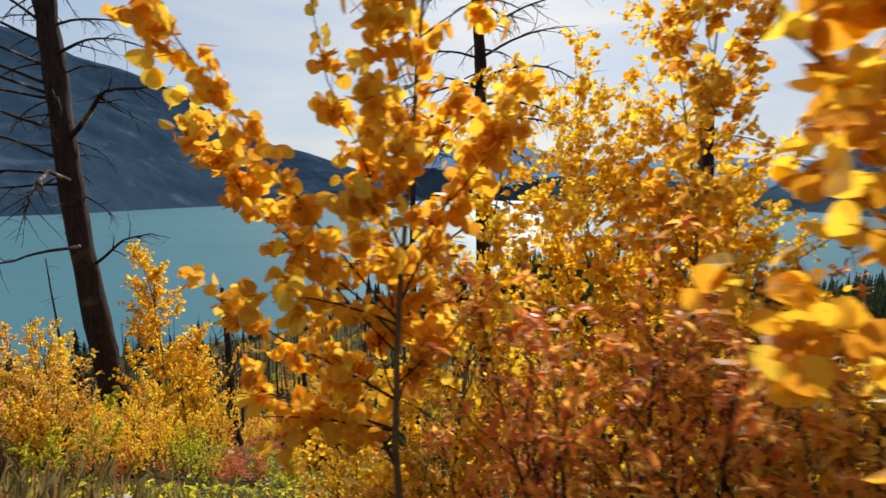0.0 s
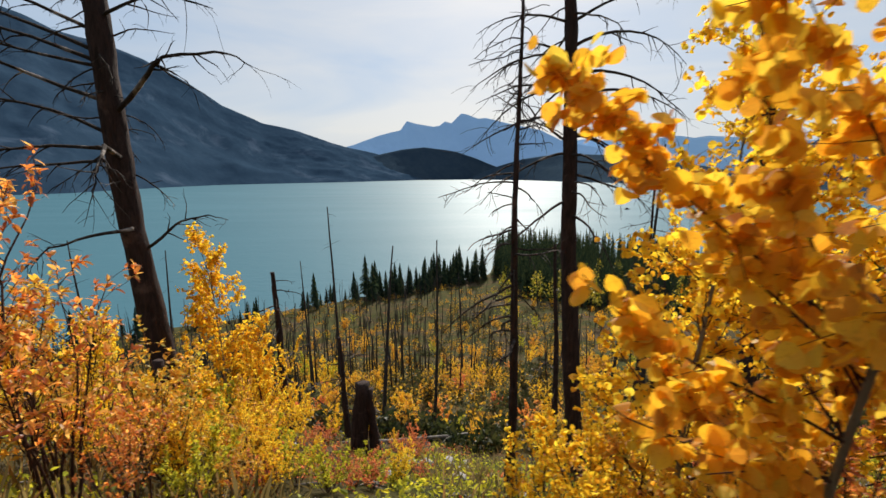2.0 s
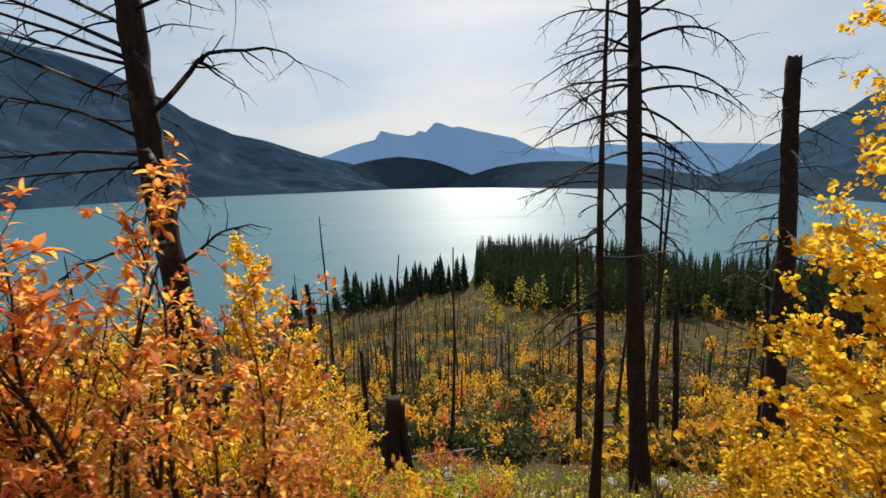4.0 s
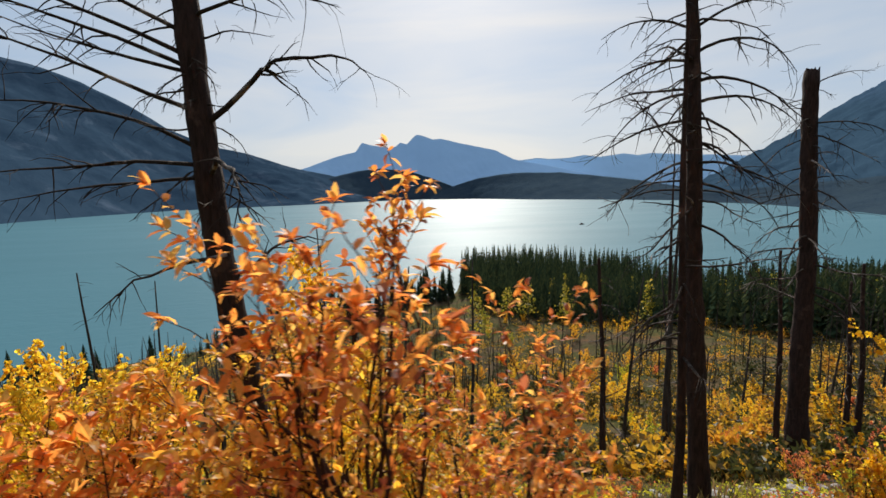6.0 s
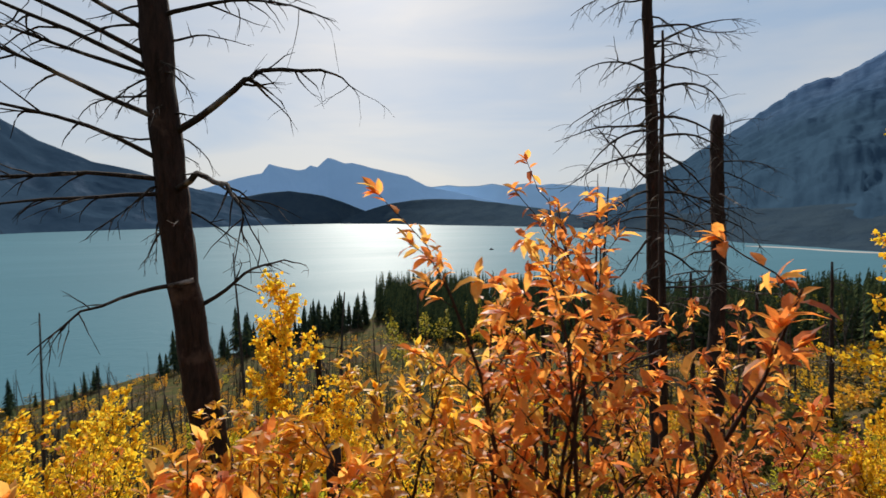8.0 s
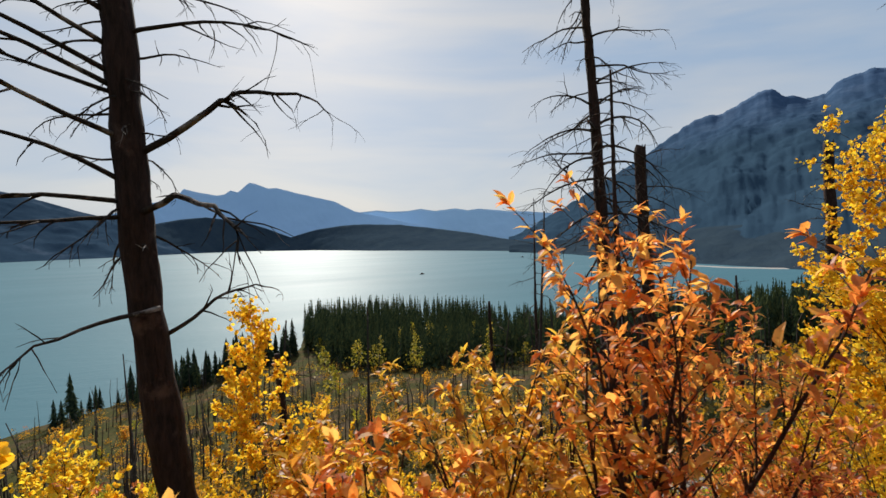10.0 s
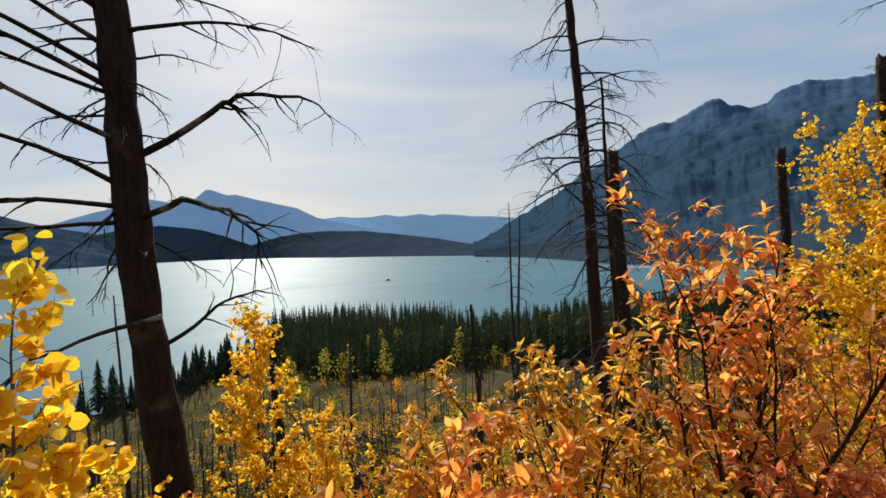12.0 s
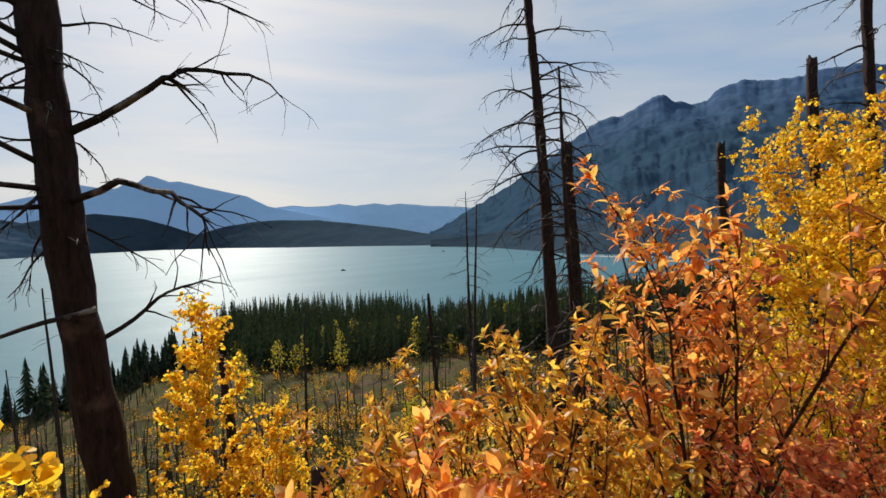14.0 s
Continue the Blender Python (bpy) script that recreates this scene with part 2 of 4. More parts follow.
GROUND, ROCK, WATER = ground_material(), rock_material(), water_material()
# Near slope and hills: blue haze and shade mixed into the forest colours.
MT_NEAR = mountain_material("haze_blue_slope", (0.022, 0.043, 0.072), (0.034, 0.060, 0.094), (0.070, 0.100, 0.145), 0.57, 0.02, 0.35)
MT_HILL = mountain_material("haze_blue_hill", (0.026, 0.044, 0.066), (0.040, 0.060, 0.078), (0.070, 0.080, 0.074), 0.66, 0.02)
# Far massif and ridge: their pale blue is haze put into the base colour.
MT_FAR = mountain_material("haze_blue_massif", (0.36, 0.54, 0.77), (0.39, 0.58, 0.81), (0.43, 0.61, 0.83), 0.6, 0.004, 0.15)
MT_HAZY = mountain_material("haze_pale_ridge", (0.44, 0.64, 0.86), (0.47, 0.67, 0.88), (0.50, 0.69, 0.88), 0.6, 0.004, 0.1)
# Limestone coloured dark blue: haze and shade are put into its base colour.
MT_ROCK = mountain_material("haze_blue_rock", (0.040, 0.076, 0.145), (0.056, 0.098, 0.175), (0.078, 0.125, 0.21), 0.47, 0.02, 0.3, 430.0)


# ---- mesh helpers ----
def mesh_object(name, verts, faces, material, parent=None, label="", smooth=True):
    me = bpy.data.meshes.new(name)
    me.from_pydata(verts if isinstance(verts, list) else verts.tolist(), [], faces if isinstance(faces, list) else faces.tolist())
    me.materials.append(material)
    if smooth:
        me.polygons.foreach_set("use_smooth", [True] * len(me.polygons))
    me.update()
    ob = new(name, me)
    if parent is not None:
        ob.parent = parent
    if label:
        ob["label"] = label
    return ob


def part(name, bm, material, parent, label=""):
    me = bpy.data.meshes.new(name)
    bm.to_mesh(me)
    bm.free()
    me.materials.append(material)
    ob = new(name, me)
    ob.parent = parent
    if label:
        ob["label"] = label
    return ob


def tubes(lines, sides=6):
    """Round tapered tubes along polylines; a line is a list of (point, radius)."""
    verts, faces = [], []
    for line in lines:
        n0, n = len(verts), len(line)
        for i, (p, r) in enumerate(line):
            a, b = line[max(i - 1, 0)][0], line[min(i + 1, n - 1)][0]
            d = (Vector(b) - Vector(a)).normalized()
            side = d.orthogonal().normalized() if abs(d.z) < 0.9 else d.cross(Vector((0, 1, 0))).normalized()
            up = d.cross(side)
            for k in range(sides):
                t = 2 * math.pi * k / sides
                v = Vector(p) + (side * math.cos(t) + up * math.sin(t)) * r
                verts.append(tuple(v))
        for i in range(n - 1):
            for k in range(sides):
                k2 = (k + 1) % sides
                faces.append((n0 + i * sides + k, n0 + i * sides + k2, n0 + (i + 1) * sides + k2, n0 + (i + 1) * sides + k))
        faces.append(tuple(n0 + k for k in range(sides))[::-1])
        faces.append(tuple(n0 + (n - 1) * sides + k for k in range(sides)))
    return verts, faces


LANCE = ((0.25, 0.42), (0.68, 0.46))
FLAT = ((0.5, 0.5),)
OVAL = ((0.14, 0.26), (0.42, 0.5), (0.76, 0.36))
ROUND = ((0.06, 0.26), (0.28, 0.5), (0.58, 0.5), (0.84, 0.3))


def leaves(rng, points, ways, length, width, fold=0.25, spread=0.25, outline=LANCE):
    """Leaves folded along their rib: each at a point, its tip along its way. outline: (share of length, share of width)."""
    n = len(points)
    p, d = np.array(points, float), np.array(ways, float)
    d /= np.linalg.norm(d, axis=1)[:, None] + 1e-9
    s = np.cross(d, rng.normal(size=(n, 3)))
    s /= np.linalg.norm(s, axis=1)[:, None] + 1e-9
    u = np.cross(s, d)
    ln = length * (1 + spread * rng.normal(size=(n, 1))).clip(0.55, 1.5)
    wd = width * ln / length
    curl = rng.uniform(-0.25, 0.35, (n, 1)) * ln
    def edge(a, w, k):
        return p + d * ln * a + s * wd * w * k + u * wd * fold * w * 2 - u * curl * a * a
    rows = [p] + [edge(a, w, 1) for a, w in outline] + [p + d * ln - u * curl] + [edge(a, w, -1) for a, w in outline[::-1]]
    m, h = len(rows), len(outline) + 1
    verts = np.stack(rows, 1).reshape(-1, 3)
    base = np.arange(n)[:, None] * m
    faces = np.concatenate([base + np.arange(h + 1)[None, :], base + np.array([[0] + list(range(h, m))])], 0)
    return verts, faces


def drooping(rng, points, ways, length, width, sag=0.5):
    """Leaves that arch over and hang, folded along the rib."""
    n = len(points)
    p, d = np.array(points, float), np.array(ways, float)
    d /= np.linalg.norm(d, axis=1)[:, None] + 1e-9
    s = np.cross(d, np.array((0, 0, 1.0)) + rng.normal(0, 0.3, (n, 3)))
    s /= np.linalg.norm(s, axis=1)[:, None] + 1e-9
    u = np.cross(s, d)
    ln = length * (1 + 0.25 * rng.normal(size=(n, 1))).clip(0.5, 1.5)
    wd = width * ln / length
    curl = (sag * rng.uniform(0.1, 1.5, (n, 1))) * ln
    fold = rng.uniform(0.1, 0.6, (n, 1))
    def at(a, w):
        return p + d * ln * a * (1 - 0.25 * curl / ln * a) + s * wd * w - u * curl * a * a + u * wd * fold * abs(w)
    rows = [p, at(0.3, 0.44), at(0.3, 0), at(0.3, -0.44), at(0.68, 0.40), at(0.68, 0), at(0.68, -0.40), at(1, 0)]
    verts = np.stack(rows, 1).reshape(-1, 3)
    shape = ((0, 1, 2), (0, 2, 3), (1, 4, 5, 2), (2, 5, 6, 3), (4, 7, 5), (5, 7, 6))
    faces = [tuple(8 * k + i for i in q) for k in range(n) for q in shape]
    return verts, faces


def wander(rng, start, way, length, steps, r0, r1, droop=0.0, kink=0.12):
    """A crooked line of (point, radius) that grows from start along way."""
    p, d = Vector(start), Vector(way).normalized()
    line = [(p.copy(), r0)]
    for i in range(steps):
        d = (d + Vector(rng.normal(0, kink, 3)) + Vector((0, 0, -droop))).normalized()
        p = p + d * (length / steps)
        line.append((p.copy(), r0 + (r1 - r0) * (i + 1) / steps))
    return line


def along(line, f):
    x = f * (len(line) - 1)
    i = min(int(x), len(line) - 2)
    return line[i][0].lerp(line[i + 1][0], x - i), (line[i + 1][0] - line[i][0]).normalized(), line[i][1]


# ---- the ground ----
PROFILE_D = [-400, -60, -8, -0.8, 0.7, 1.6, 5, 7.5, 10.5, 13, 25, 60, 130, 190, 240, 320, 6000]
PROFILE_Z = [190, 30, 2.6, -1.3, -1.42, -1.95, -4.0, -5.4, -7.4, -9.0, -14.6, -26, -38, -42.5, -46, -60, -90]


SHORE_B = [-95, -45, -22, -13, -3.6, 1.7, 8.2, 9.7, 10.5, 13, 17, 23, 30, 35, 45, 52, 60, 90]
SHORE_D = [135, 136, 143, 151, 166, 171, 189, 194, 236, 242, 250, 243, 216, 194, 194, 206, 196, 185]


def shore(x, y):
    """How far the bank at (x, y) lies inside the shoreline; under zero on the lake."""
    return float(np.interp(math.degrees(math.atan2(x, y)), SHORE_B, SHORE_D)) - math.hypot(x, y)


def ground_z(x, y, rough=True):
    """The hillside's height: a level trail on a steep slope down to the shore."""
    trail = float(np.interp(x, [-8, -1.8, 2.9, 5.4, 9], [2.6, 1.4, 0.1, -1.1, -1.3]))
    near = min(max((y - 20) / 70, 0), 1)
    near = near * near * (3 - 2 * near)
    stretch = float(np.interp(x, [-400, -100, -45, 0, 45, 300, 600], [1.9, 1.75, 1.5, 1.27, 1.0, 0.95, 0.9])) - 1
    d = y - trail + stretch * y * near
    z = float(np.interp(d, PROFILE_D, PROFILE_Z))
    # a shallow draw below the trail
    z -= 0.5 * math.exp(-((x - 2.2) / 1.2) ** 2) * min(max((y - 5.2) / 1.5, 0), 1) * min(max((14.5 - y) / 2, 0), 1)
    if rough:
        far = min(max((math.hypot(x - 1, y) - 3) / 20, 0), 1)
        z += noise.noise(Vector((x * 0.05, y * 0.05, 3.1))) * 2.2 * far * min(1, (z + 46) / 6 if z > -46 else 0)
        z += noise.noise(Vector((x * 0.7, y * 0.7, 0.3))) * 0.10 + noise.noise(Vector((x * 2.6, y * 2.6, 0.9))) * 0.03
    if y > 40:
        bank = shore(x, y)
        z = max(z, LAKE + min(2.5, 0.14 * bank)) if bank > 0 else min(z, LAKE + 0.18 * bank)
    return z


def build_ground():
    us = np.concatenate([np.linspace(-1, 1, 261)])
    xs = np.sign(us) * (np.abs(us) * 14 + np.abs(us) ** 4 * 700) + 2
    vs = np.linspace(0, 1, 241)
    ys = -6 + vs * 26 + vs ** 4 * 330
    ys = np.concatenate([np.array([-300, -150, -70, -35, -18, -10]), ys])
    verts = [(float(x), float(y), ground_z(float(x), float(y))) for y in ys for x in xs]
    w = len(xs)
    faces = [(j * w + i, j * w + i + 1, (j + 1) * w + i + 1, (j + 1) * w + i) for j in range(len(ys) - 1) for i in range(w - 1)]
    return tagged(mesh_object("ground", verts, faces, GROUND), "steep burnt hillside of dry litter, moss and rusty plants", "hillside", kind="structure")


build_ground()
water = mesh_object("water", [(-4800, 60, LAKE), (4800, 60, LAKE), (4800, 4900, LAKE), (-4800, 4900, LAKE)], [(0, 1, 2, 3)], WATER)
tagged(water, "calm turquoise mountain lake with sun glitter", "lake", kind="structure")


# ---- mountains ----
def ridge(name, crest, foot, material, label, rough, rows=46, cols=260, seed=0.0, back=1.25, gullies=0.32, buttress=0.0, fall=0.85):
    """A mountain side. crest: (bearing, height angle, distance); foot: (bearing, distance) of its shore."""
    bs = np.linspace(crest[0][0], crest[-1][0], cols)
    el = np.interp(bs, [c[0] for c in crest], [c[1] for c in crest])
    di = np.interp(bs, [c[0] for c in crest], [c[2] for c in crest])
    fd = np.interp(bs, [f[0] for f in foot], [f[1] for f in foot])
    soft = np.convolve(np.pad(el, 30, mode="edge"), np.ones(61) / 61, "valid")
    verts = []
    for j in range(rows + 1):
        for i in range(cols):
            b = radians(bs[i])
            s = j / rows
            lower = min(1, 5 * s) if buttress else 0
            crest_el = el[i] + (soft[i] - el[i]) * lower
            if buttress:
                crest_el += 0.25 * noise.fractal(Vector((bs[i] * 0.9, seed, 0)), 0.8, 2.1, 5) * (1 - lower)
            top = di[i] * math.tan(radians(crest_el))
            d = di[i] * back if j == 0 else di[i] + (fd[i] - di[i]) * s
            z = LAKE - 30 if j == 0 else top + (LAKE - 2 - top) * (s ** 0.85 if not buttress else 0.024 + 0.976 * ((j - 1) / (rows - 1)) ** fall)
            if buttress and j:
                d += buttress * min(1, 5 * s) * min(1, 5 * (1 - s)) * noise.fractal(Vector((bs[i] * 0.22, s * 1.6, seed)), 1.0, 2.1, 6)
            x, y = d * math.sin(b), d * math.cos(b)
            if j > 0:
                mask = min(1, 6 * (1 - s)) * (0.16 + 0.84 * min(1, s * 5))
                q = Vector((x * 0.0022 + seed, y * 0.0022, z * 0.003))
                gully = abs(noise.noise(Vector((bs[i] * 0.45 + s * 2.2 + seed, s * 1.3, seed)))) + 0.5 * abs(noise.noise(Vector((bs[i] * 0.9 - s * 3.4 + seed, s * 2.5, 4.0))))
                z += rough * mask * (noise.fractal(q, 0.7, 2.1, 8) * 0.8 + abs(noise.noise(q * 3.1)) * 0.4 + (gully - 0.35) * gullies)
            verts.append((x, y, z))
    faces = [(j * cols + i, j * cols + i + 1, (j + 1) * cols + i + 1, (j + 1) * cols + i) for j in range(rows) for i in range(cols - 1)]
    return tagged(mesh_object(name, verts, faces, material), label, "mountain", kind="structure")


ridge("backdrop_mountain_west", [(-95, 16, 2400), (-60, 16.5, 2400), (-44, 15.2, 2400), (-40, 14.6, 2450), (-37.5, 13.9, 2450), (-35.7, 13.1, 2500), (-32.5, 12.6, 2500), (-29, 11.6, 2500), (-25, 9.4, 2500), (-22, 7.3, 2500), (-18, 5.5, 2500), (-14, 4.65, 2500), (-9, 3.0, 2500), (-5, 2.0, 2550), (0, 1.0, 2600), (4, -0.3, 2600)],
      [(-95, 1200), (-50, 1200), (-36, 1280), (-23, 1720), (-9, 1900), (4, 2350)], MT_NEAR, "steep forested mountain side across the lake, blue shade and haze in its colour", 30, seed=1.3, gullies=0.1)
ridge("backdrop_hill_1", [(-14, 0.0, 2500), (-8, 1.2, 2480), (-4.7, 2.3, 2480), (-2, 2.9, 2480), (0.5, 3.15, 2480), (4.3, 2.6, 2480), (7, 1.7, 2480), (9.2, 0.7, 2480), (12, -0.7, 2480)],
      [(-14, 2100), (-4, 2150), (7, 2420), (12, 2440)], MT_HILL, "low dark wooded hill beyond the lake, tinted with blue haze", 14, 18, 160, seed=4.1)
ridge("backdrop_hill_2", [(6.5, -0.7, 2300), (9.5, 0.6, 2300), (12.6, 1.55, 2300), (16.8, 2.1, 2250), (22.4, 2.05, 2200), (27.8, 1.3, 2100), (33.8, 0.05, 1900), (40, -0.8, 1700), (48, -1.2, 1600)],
      [(6.5, 2260), (12, 2150), (19, 1780), (33, 1450), (43, 1280), (48, 1250)], MT_HILL, "low dark wooded hill beyond the lake, tinted with blue haze", 12, 18, 160, seed=7.7)
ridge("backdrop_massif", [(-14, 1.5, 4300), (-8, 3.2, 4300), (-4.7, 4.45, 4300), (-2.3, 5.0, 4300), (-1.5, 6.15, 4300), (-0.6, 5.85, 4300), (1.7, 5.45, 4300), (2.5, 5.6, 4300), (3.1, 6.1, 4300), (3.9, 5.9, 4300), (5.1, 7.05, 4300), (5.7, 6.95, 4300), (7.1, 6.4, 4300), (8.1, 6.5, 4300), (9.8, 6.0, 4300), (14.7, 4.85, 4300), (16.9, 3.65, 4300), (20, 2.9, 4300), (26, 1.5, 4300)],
      [(-14, 4060), (26, 4060)], MT_FAR, "distant mountain massif with a knobbed summit, blue haze in its colour", 18, 40, 300, seed=2.2, back=1.05)
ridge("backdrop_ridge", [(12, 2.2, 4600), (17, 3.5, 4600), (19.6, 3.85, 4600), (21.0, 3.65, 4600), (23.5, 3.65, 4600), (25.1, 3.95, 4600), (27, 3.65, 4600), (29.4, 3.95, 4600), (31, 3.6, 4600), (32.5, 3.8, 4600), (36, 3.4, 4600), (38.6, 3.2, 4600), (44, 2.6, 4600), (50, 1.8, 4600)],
      [(12, 4480), (50, 4480)], MT_HAZY, "chain of far peaks, pale haze in its colour", 22, 24, 300, seed=9.0, back=1.03)
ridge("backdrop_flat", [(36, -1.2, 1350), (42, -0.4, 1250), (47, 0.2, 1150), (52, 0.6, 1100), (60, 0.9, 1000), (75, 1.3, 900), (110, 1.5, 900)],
      [(36, 1300), (42, 1150), (47, 940), (52, 780), (60, 700), (75, 560), (110, 500)], MT_HILL, "dark forested flat at the mountain's foot, tinted with blue haze", 12, 16, 200, seed=3.3)
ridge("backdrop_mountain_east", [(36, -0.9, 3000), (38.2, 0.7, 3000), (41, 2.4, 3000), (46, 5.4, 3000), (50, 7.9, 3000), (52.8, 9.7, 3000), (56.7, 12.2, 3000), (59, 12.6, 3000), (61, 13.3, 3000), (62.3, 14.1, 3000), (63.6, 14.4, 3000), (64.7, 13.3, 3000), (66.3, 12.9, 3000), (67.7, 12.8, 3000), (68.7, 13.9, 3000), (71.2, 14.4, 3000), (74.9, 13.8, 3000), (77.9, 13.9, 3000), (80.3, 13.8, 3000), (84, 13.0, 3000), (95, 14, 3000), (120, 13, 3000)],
      [(36, 1600), (45, 1150), (60, 750), (75, 640), (120, 600)], MT_ROCK, "great limestone mountain wall over dark forest, blue haze and shade in its colour", 40, 90, 520, seed=5.5, gullies=0.1, buttress=60.0, fall=0.78)


# ---- dead trees ----
def dead_tree(name, base, top, r0, r1, limbs, label, group="burnt tree trunks", twig_seed=1, bark=CHAR, broken=False, splay=1.25, first=None, bent=(), bow=0.0):
    """A burnt trunk with its bare limbs. limbs: how many, lowest height share, longest reach. first: set limbs as (height share, bearing, rise, reach, droop). bent: crooked limbs as their points."""
    rng = np.random.default_rng(twig_seed)
    thing = new(name)
    thing.location = base
    way = Vector(top) - Vector(base)
    n = 46
    line = []
    for i in range(n + 1):
        f = i / n
        p = way * f + Vector((bow * math.sin(math.pi * f), 0, 0)) + Vector((0.02 * math.sin(f * 9 + twig_seed), 0.02 * math.cos(f * 7), 0)) * way.length / 6
        flare = 1 + (splay - 1) * max(0, 1 - f * 9)
        line.append((p, (r0 + (r1 - r0) * f) * flare * (1 + 0.025 * rng.normal())))
    line[0] = (line[0][0] - Vector((0, 0, 0.5)), line[0][1])
    v, f = tubes([line], 16)
    v = [tuple(Vector(q) + Vector((noise.noise(Vector(q) * 3), noise.noise(Vector(q) * 3 + Vector((9, 0, 0))), 0)) * r0 * 0.12
               + Vector((noise.noise(Vector(q) * 13), noise.noise(Vector(q) * 13 + Vector((5, 0, 0))), 0)) * r0 * 0.13) for q in v]
    if broken:
        v = [(x, y, z + (rng.uniform(-0.05, 0.22) if i >= len(v) - 16 else 0)) for i, (x, y, z) in enumerate(v)]
    mesh_object("trunk", v, f, bark, thing, "charred blackened trunk")
    spec = list(first or [])
    count, low, reach = limbs
    for k in range(count):
        h = low + (0.98 - low) * (k + rng.uniform(0, 0.9)) / count
        spec.append((h, rng.uniform(0, 360), rng.uniform(-5, 22) - 18 * (1 - h), reach * (1.08 - 0.75 * h) * rng.uniform(0.45, 1.1), rng.uniform(0.05, 0.12)))
    grown = []
    for k, (h, bearing, rise, length, droop) in enumerate(spec):
        at, _, rad = along(line, h)
        b, e = radians(bearing), radians(rise)
        way2 = Vector((math.sin(b) * math.cos(e), math.cos(b) * math.cos(e), math.sin(e)))
        r = min(rad * 0.4, 0.010 + 0.010 * length)
        grown.append((wander(rng, at, way2, length, 9, r, 0.005, droop, 0.06 if k < len(first or []) else 0.13), length))
    for points in bent:
        pts = [Vector(p) - Vector(base) for p in points]
        fine, length = [], 0.0
        for i in range(len(pts) - 1):
            length += (pts[i + 1] - pts[i]).length
            fine += [pts[i].lerp(pts[i + 1], k / 3) + Vector(rng.normal(0, 0.012, 3)) for k in range(3)]
        fine.append(pts[-1])
        r = 0.014 + 0.012 * length
        grown.append(([(p, r + (0.006 - r) * i / (len(fine) - 1)) for i, p in enumerate(fine)], length))
    for limb, length in grown:
        lines = [limb]
        for _ in range(int(2 + length * 4)):
            q, d, rr = along(limb, rng.uniform(0.3, 0.98))
            side = (d + Vector(rng.normal(0, 0.6, 3)) + Vector((0, 0, -0.25))).normalized()
            tw = wander(rng, q, side, length * rng.uniform(0.1, 0.33), 4, max(rr * 0.55, 0.004), 0.0025, 0.1, 0.2)
            lines.append(tw)
            if rng.uniform() < 0.5:
                q2, d2, _ = along(tw, 0.6)
                lines.append(wander(rng, q2, (d2 + Vector(rng.normal(0, 0.6, 3))).normalized(), length * 0.1, 3, 0.004, 0.002, 0.1, 0.2))
        v, f = tubes(lines, 5)
        mesh_object("branch", v, f, CHAR_TWIG, thing)
    return tagged(thing, label, "dead tree", group)


dead_tree("burnt_tree", (-1.36, 8.69, -5.5), (-2.24, 8.85, 9.5), 0.26, 0.145, (70, 0.36, 1.7), "tall leaning burnt pine with long bare limbs", twig_seed=3, bow=-0.35,
          first=[(0.544, 246, 30, 3.0, 0.05), (0.521, 247, 26, 3.3, 0.05), (0.509, 244, 28, 3.2, 0.06), (0.506, 250, 6, 2.6, 0.0), (0.464, 246, 18, 3.3, 0.03), (0.422, 246, 30, 3.1, 0.07), (0.407, 247, 13, 3.0, 0.03), (0.395, 252, 4, 2.6, 0.02), (0.575, 250, 30, 2.8, 0.05), (0.60, 244, 34, 2.6, 0.06), (0.56, 117, 26, 2.7, 0.09), (0.60, 80, 30, 2.0, 0.1)],
          bent=[((-2.15, 8.75, 1.15), (-1.35, 8.37, 1.66), (-0.95, 8.15, 2.0), (-0.7, 8.03, 2.12), (0.1, 8.2, 2.25), (0.45, 8.3, 2.2), (0.72, 8.41, 1.95)),
                ((-1.80, 8.75, -1.35), (-1.35, 8.6, -1.05), (-0.95, 8.6, -0.72), (-0.5, 8.7, -0.62), (-0.15, 8.8, -0.75)),
                ((-1.75, 8.4, -0.85), (-2.4, 8.2, -0.95), (-3.0, 8.0, -1.15), (-3.5, 7.8, -1.6)),
                ((-1.95, 8.6, 0.45), (-1.5, 7.5, 0.62), (-1.1, 6.8, 0.45), (-0.91, 6.32, 0.17), (-0.88, 6.2, -0.2))])
dead_tree("burnt_tree", (6.74, 8.0, -6.4), (6.12, 8.5, 8.0), 0.19, 0.06, (46, 0.40, 3.0), "tall slender burnt pine with many drooping bare limbs", twig_seed=8,
          first=[(0.61, 95, 32, 2.5, 0.11), (0.576, 85, 26, 2.5, 0.1), (0.55, 100, 24, 2.4, 0.12), (0.5, 80, 20, 2.0, 0.14), (0.64, 90, 34, 2.2, 0.08), (0.67, 105, 38, 2.2, 0.07), (0.60, 270, 12, 2.0, 0.12), (0.56, 262, 10, 2.1, 0.14), (0.53, 275, 8, 2.2, 0.13), (0.48, 265, 2, 2.0, 0.12), (0.64, 268, 14, 1.8, 0.1)])
dead_tree("burnt_tree", (5.05, 6.35, -5.3), (5.15, 6.75, 2.9), 0.085, 0.02, (40, 0.34, 1.9), "thin burnt pine pole with bare limbs", twig_seed=12)
dead_tree("burnt_tree", (14.2, 13.0, -8.6), (14.0, 13.2, 3.3), 0.30, 0.20, (34, 0.4, 4.6), "thick burnt trunk snapped off at its top", twig_seed=15, broken=True)
dead_tree("burnt_tree", (26.9, 12.2, -8.2), (26.7, 12.3, 4.3), 0.30, 0.22, (14, 0.5, 4.2), "thick burnt trunk snapped off at its top", twig_seed=21, broken=True)
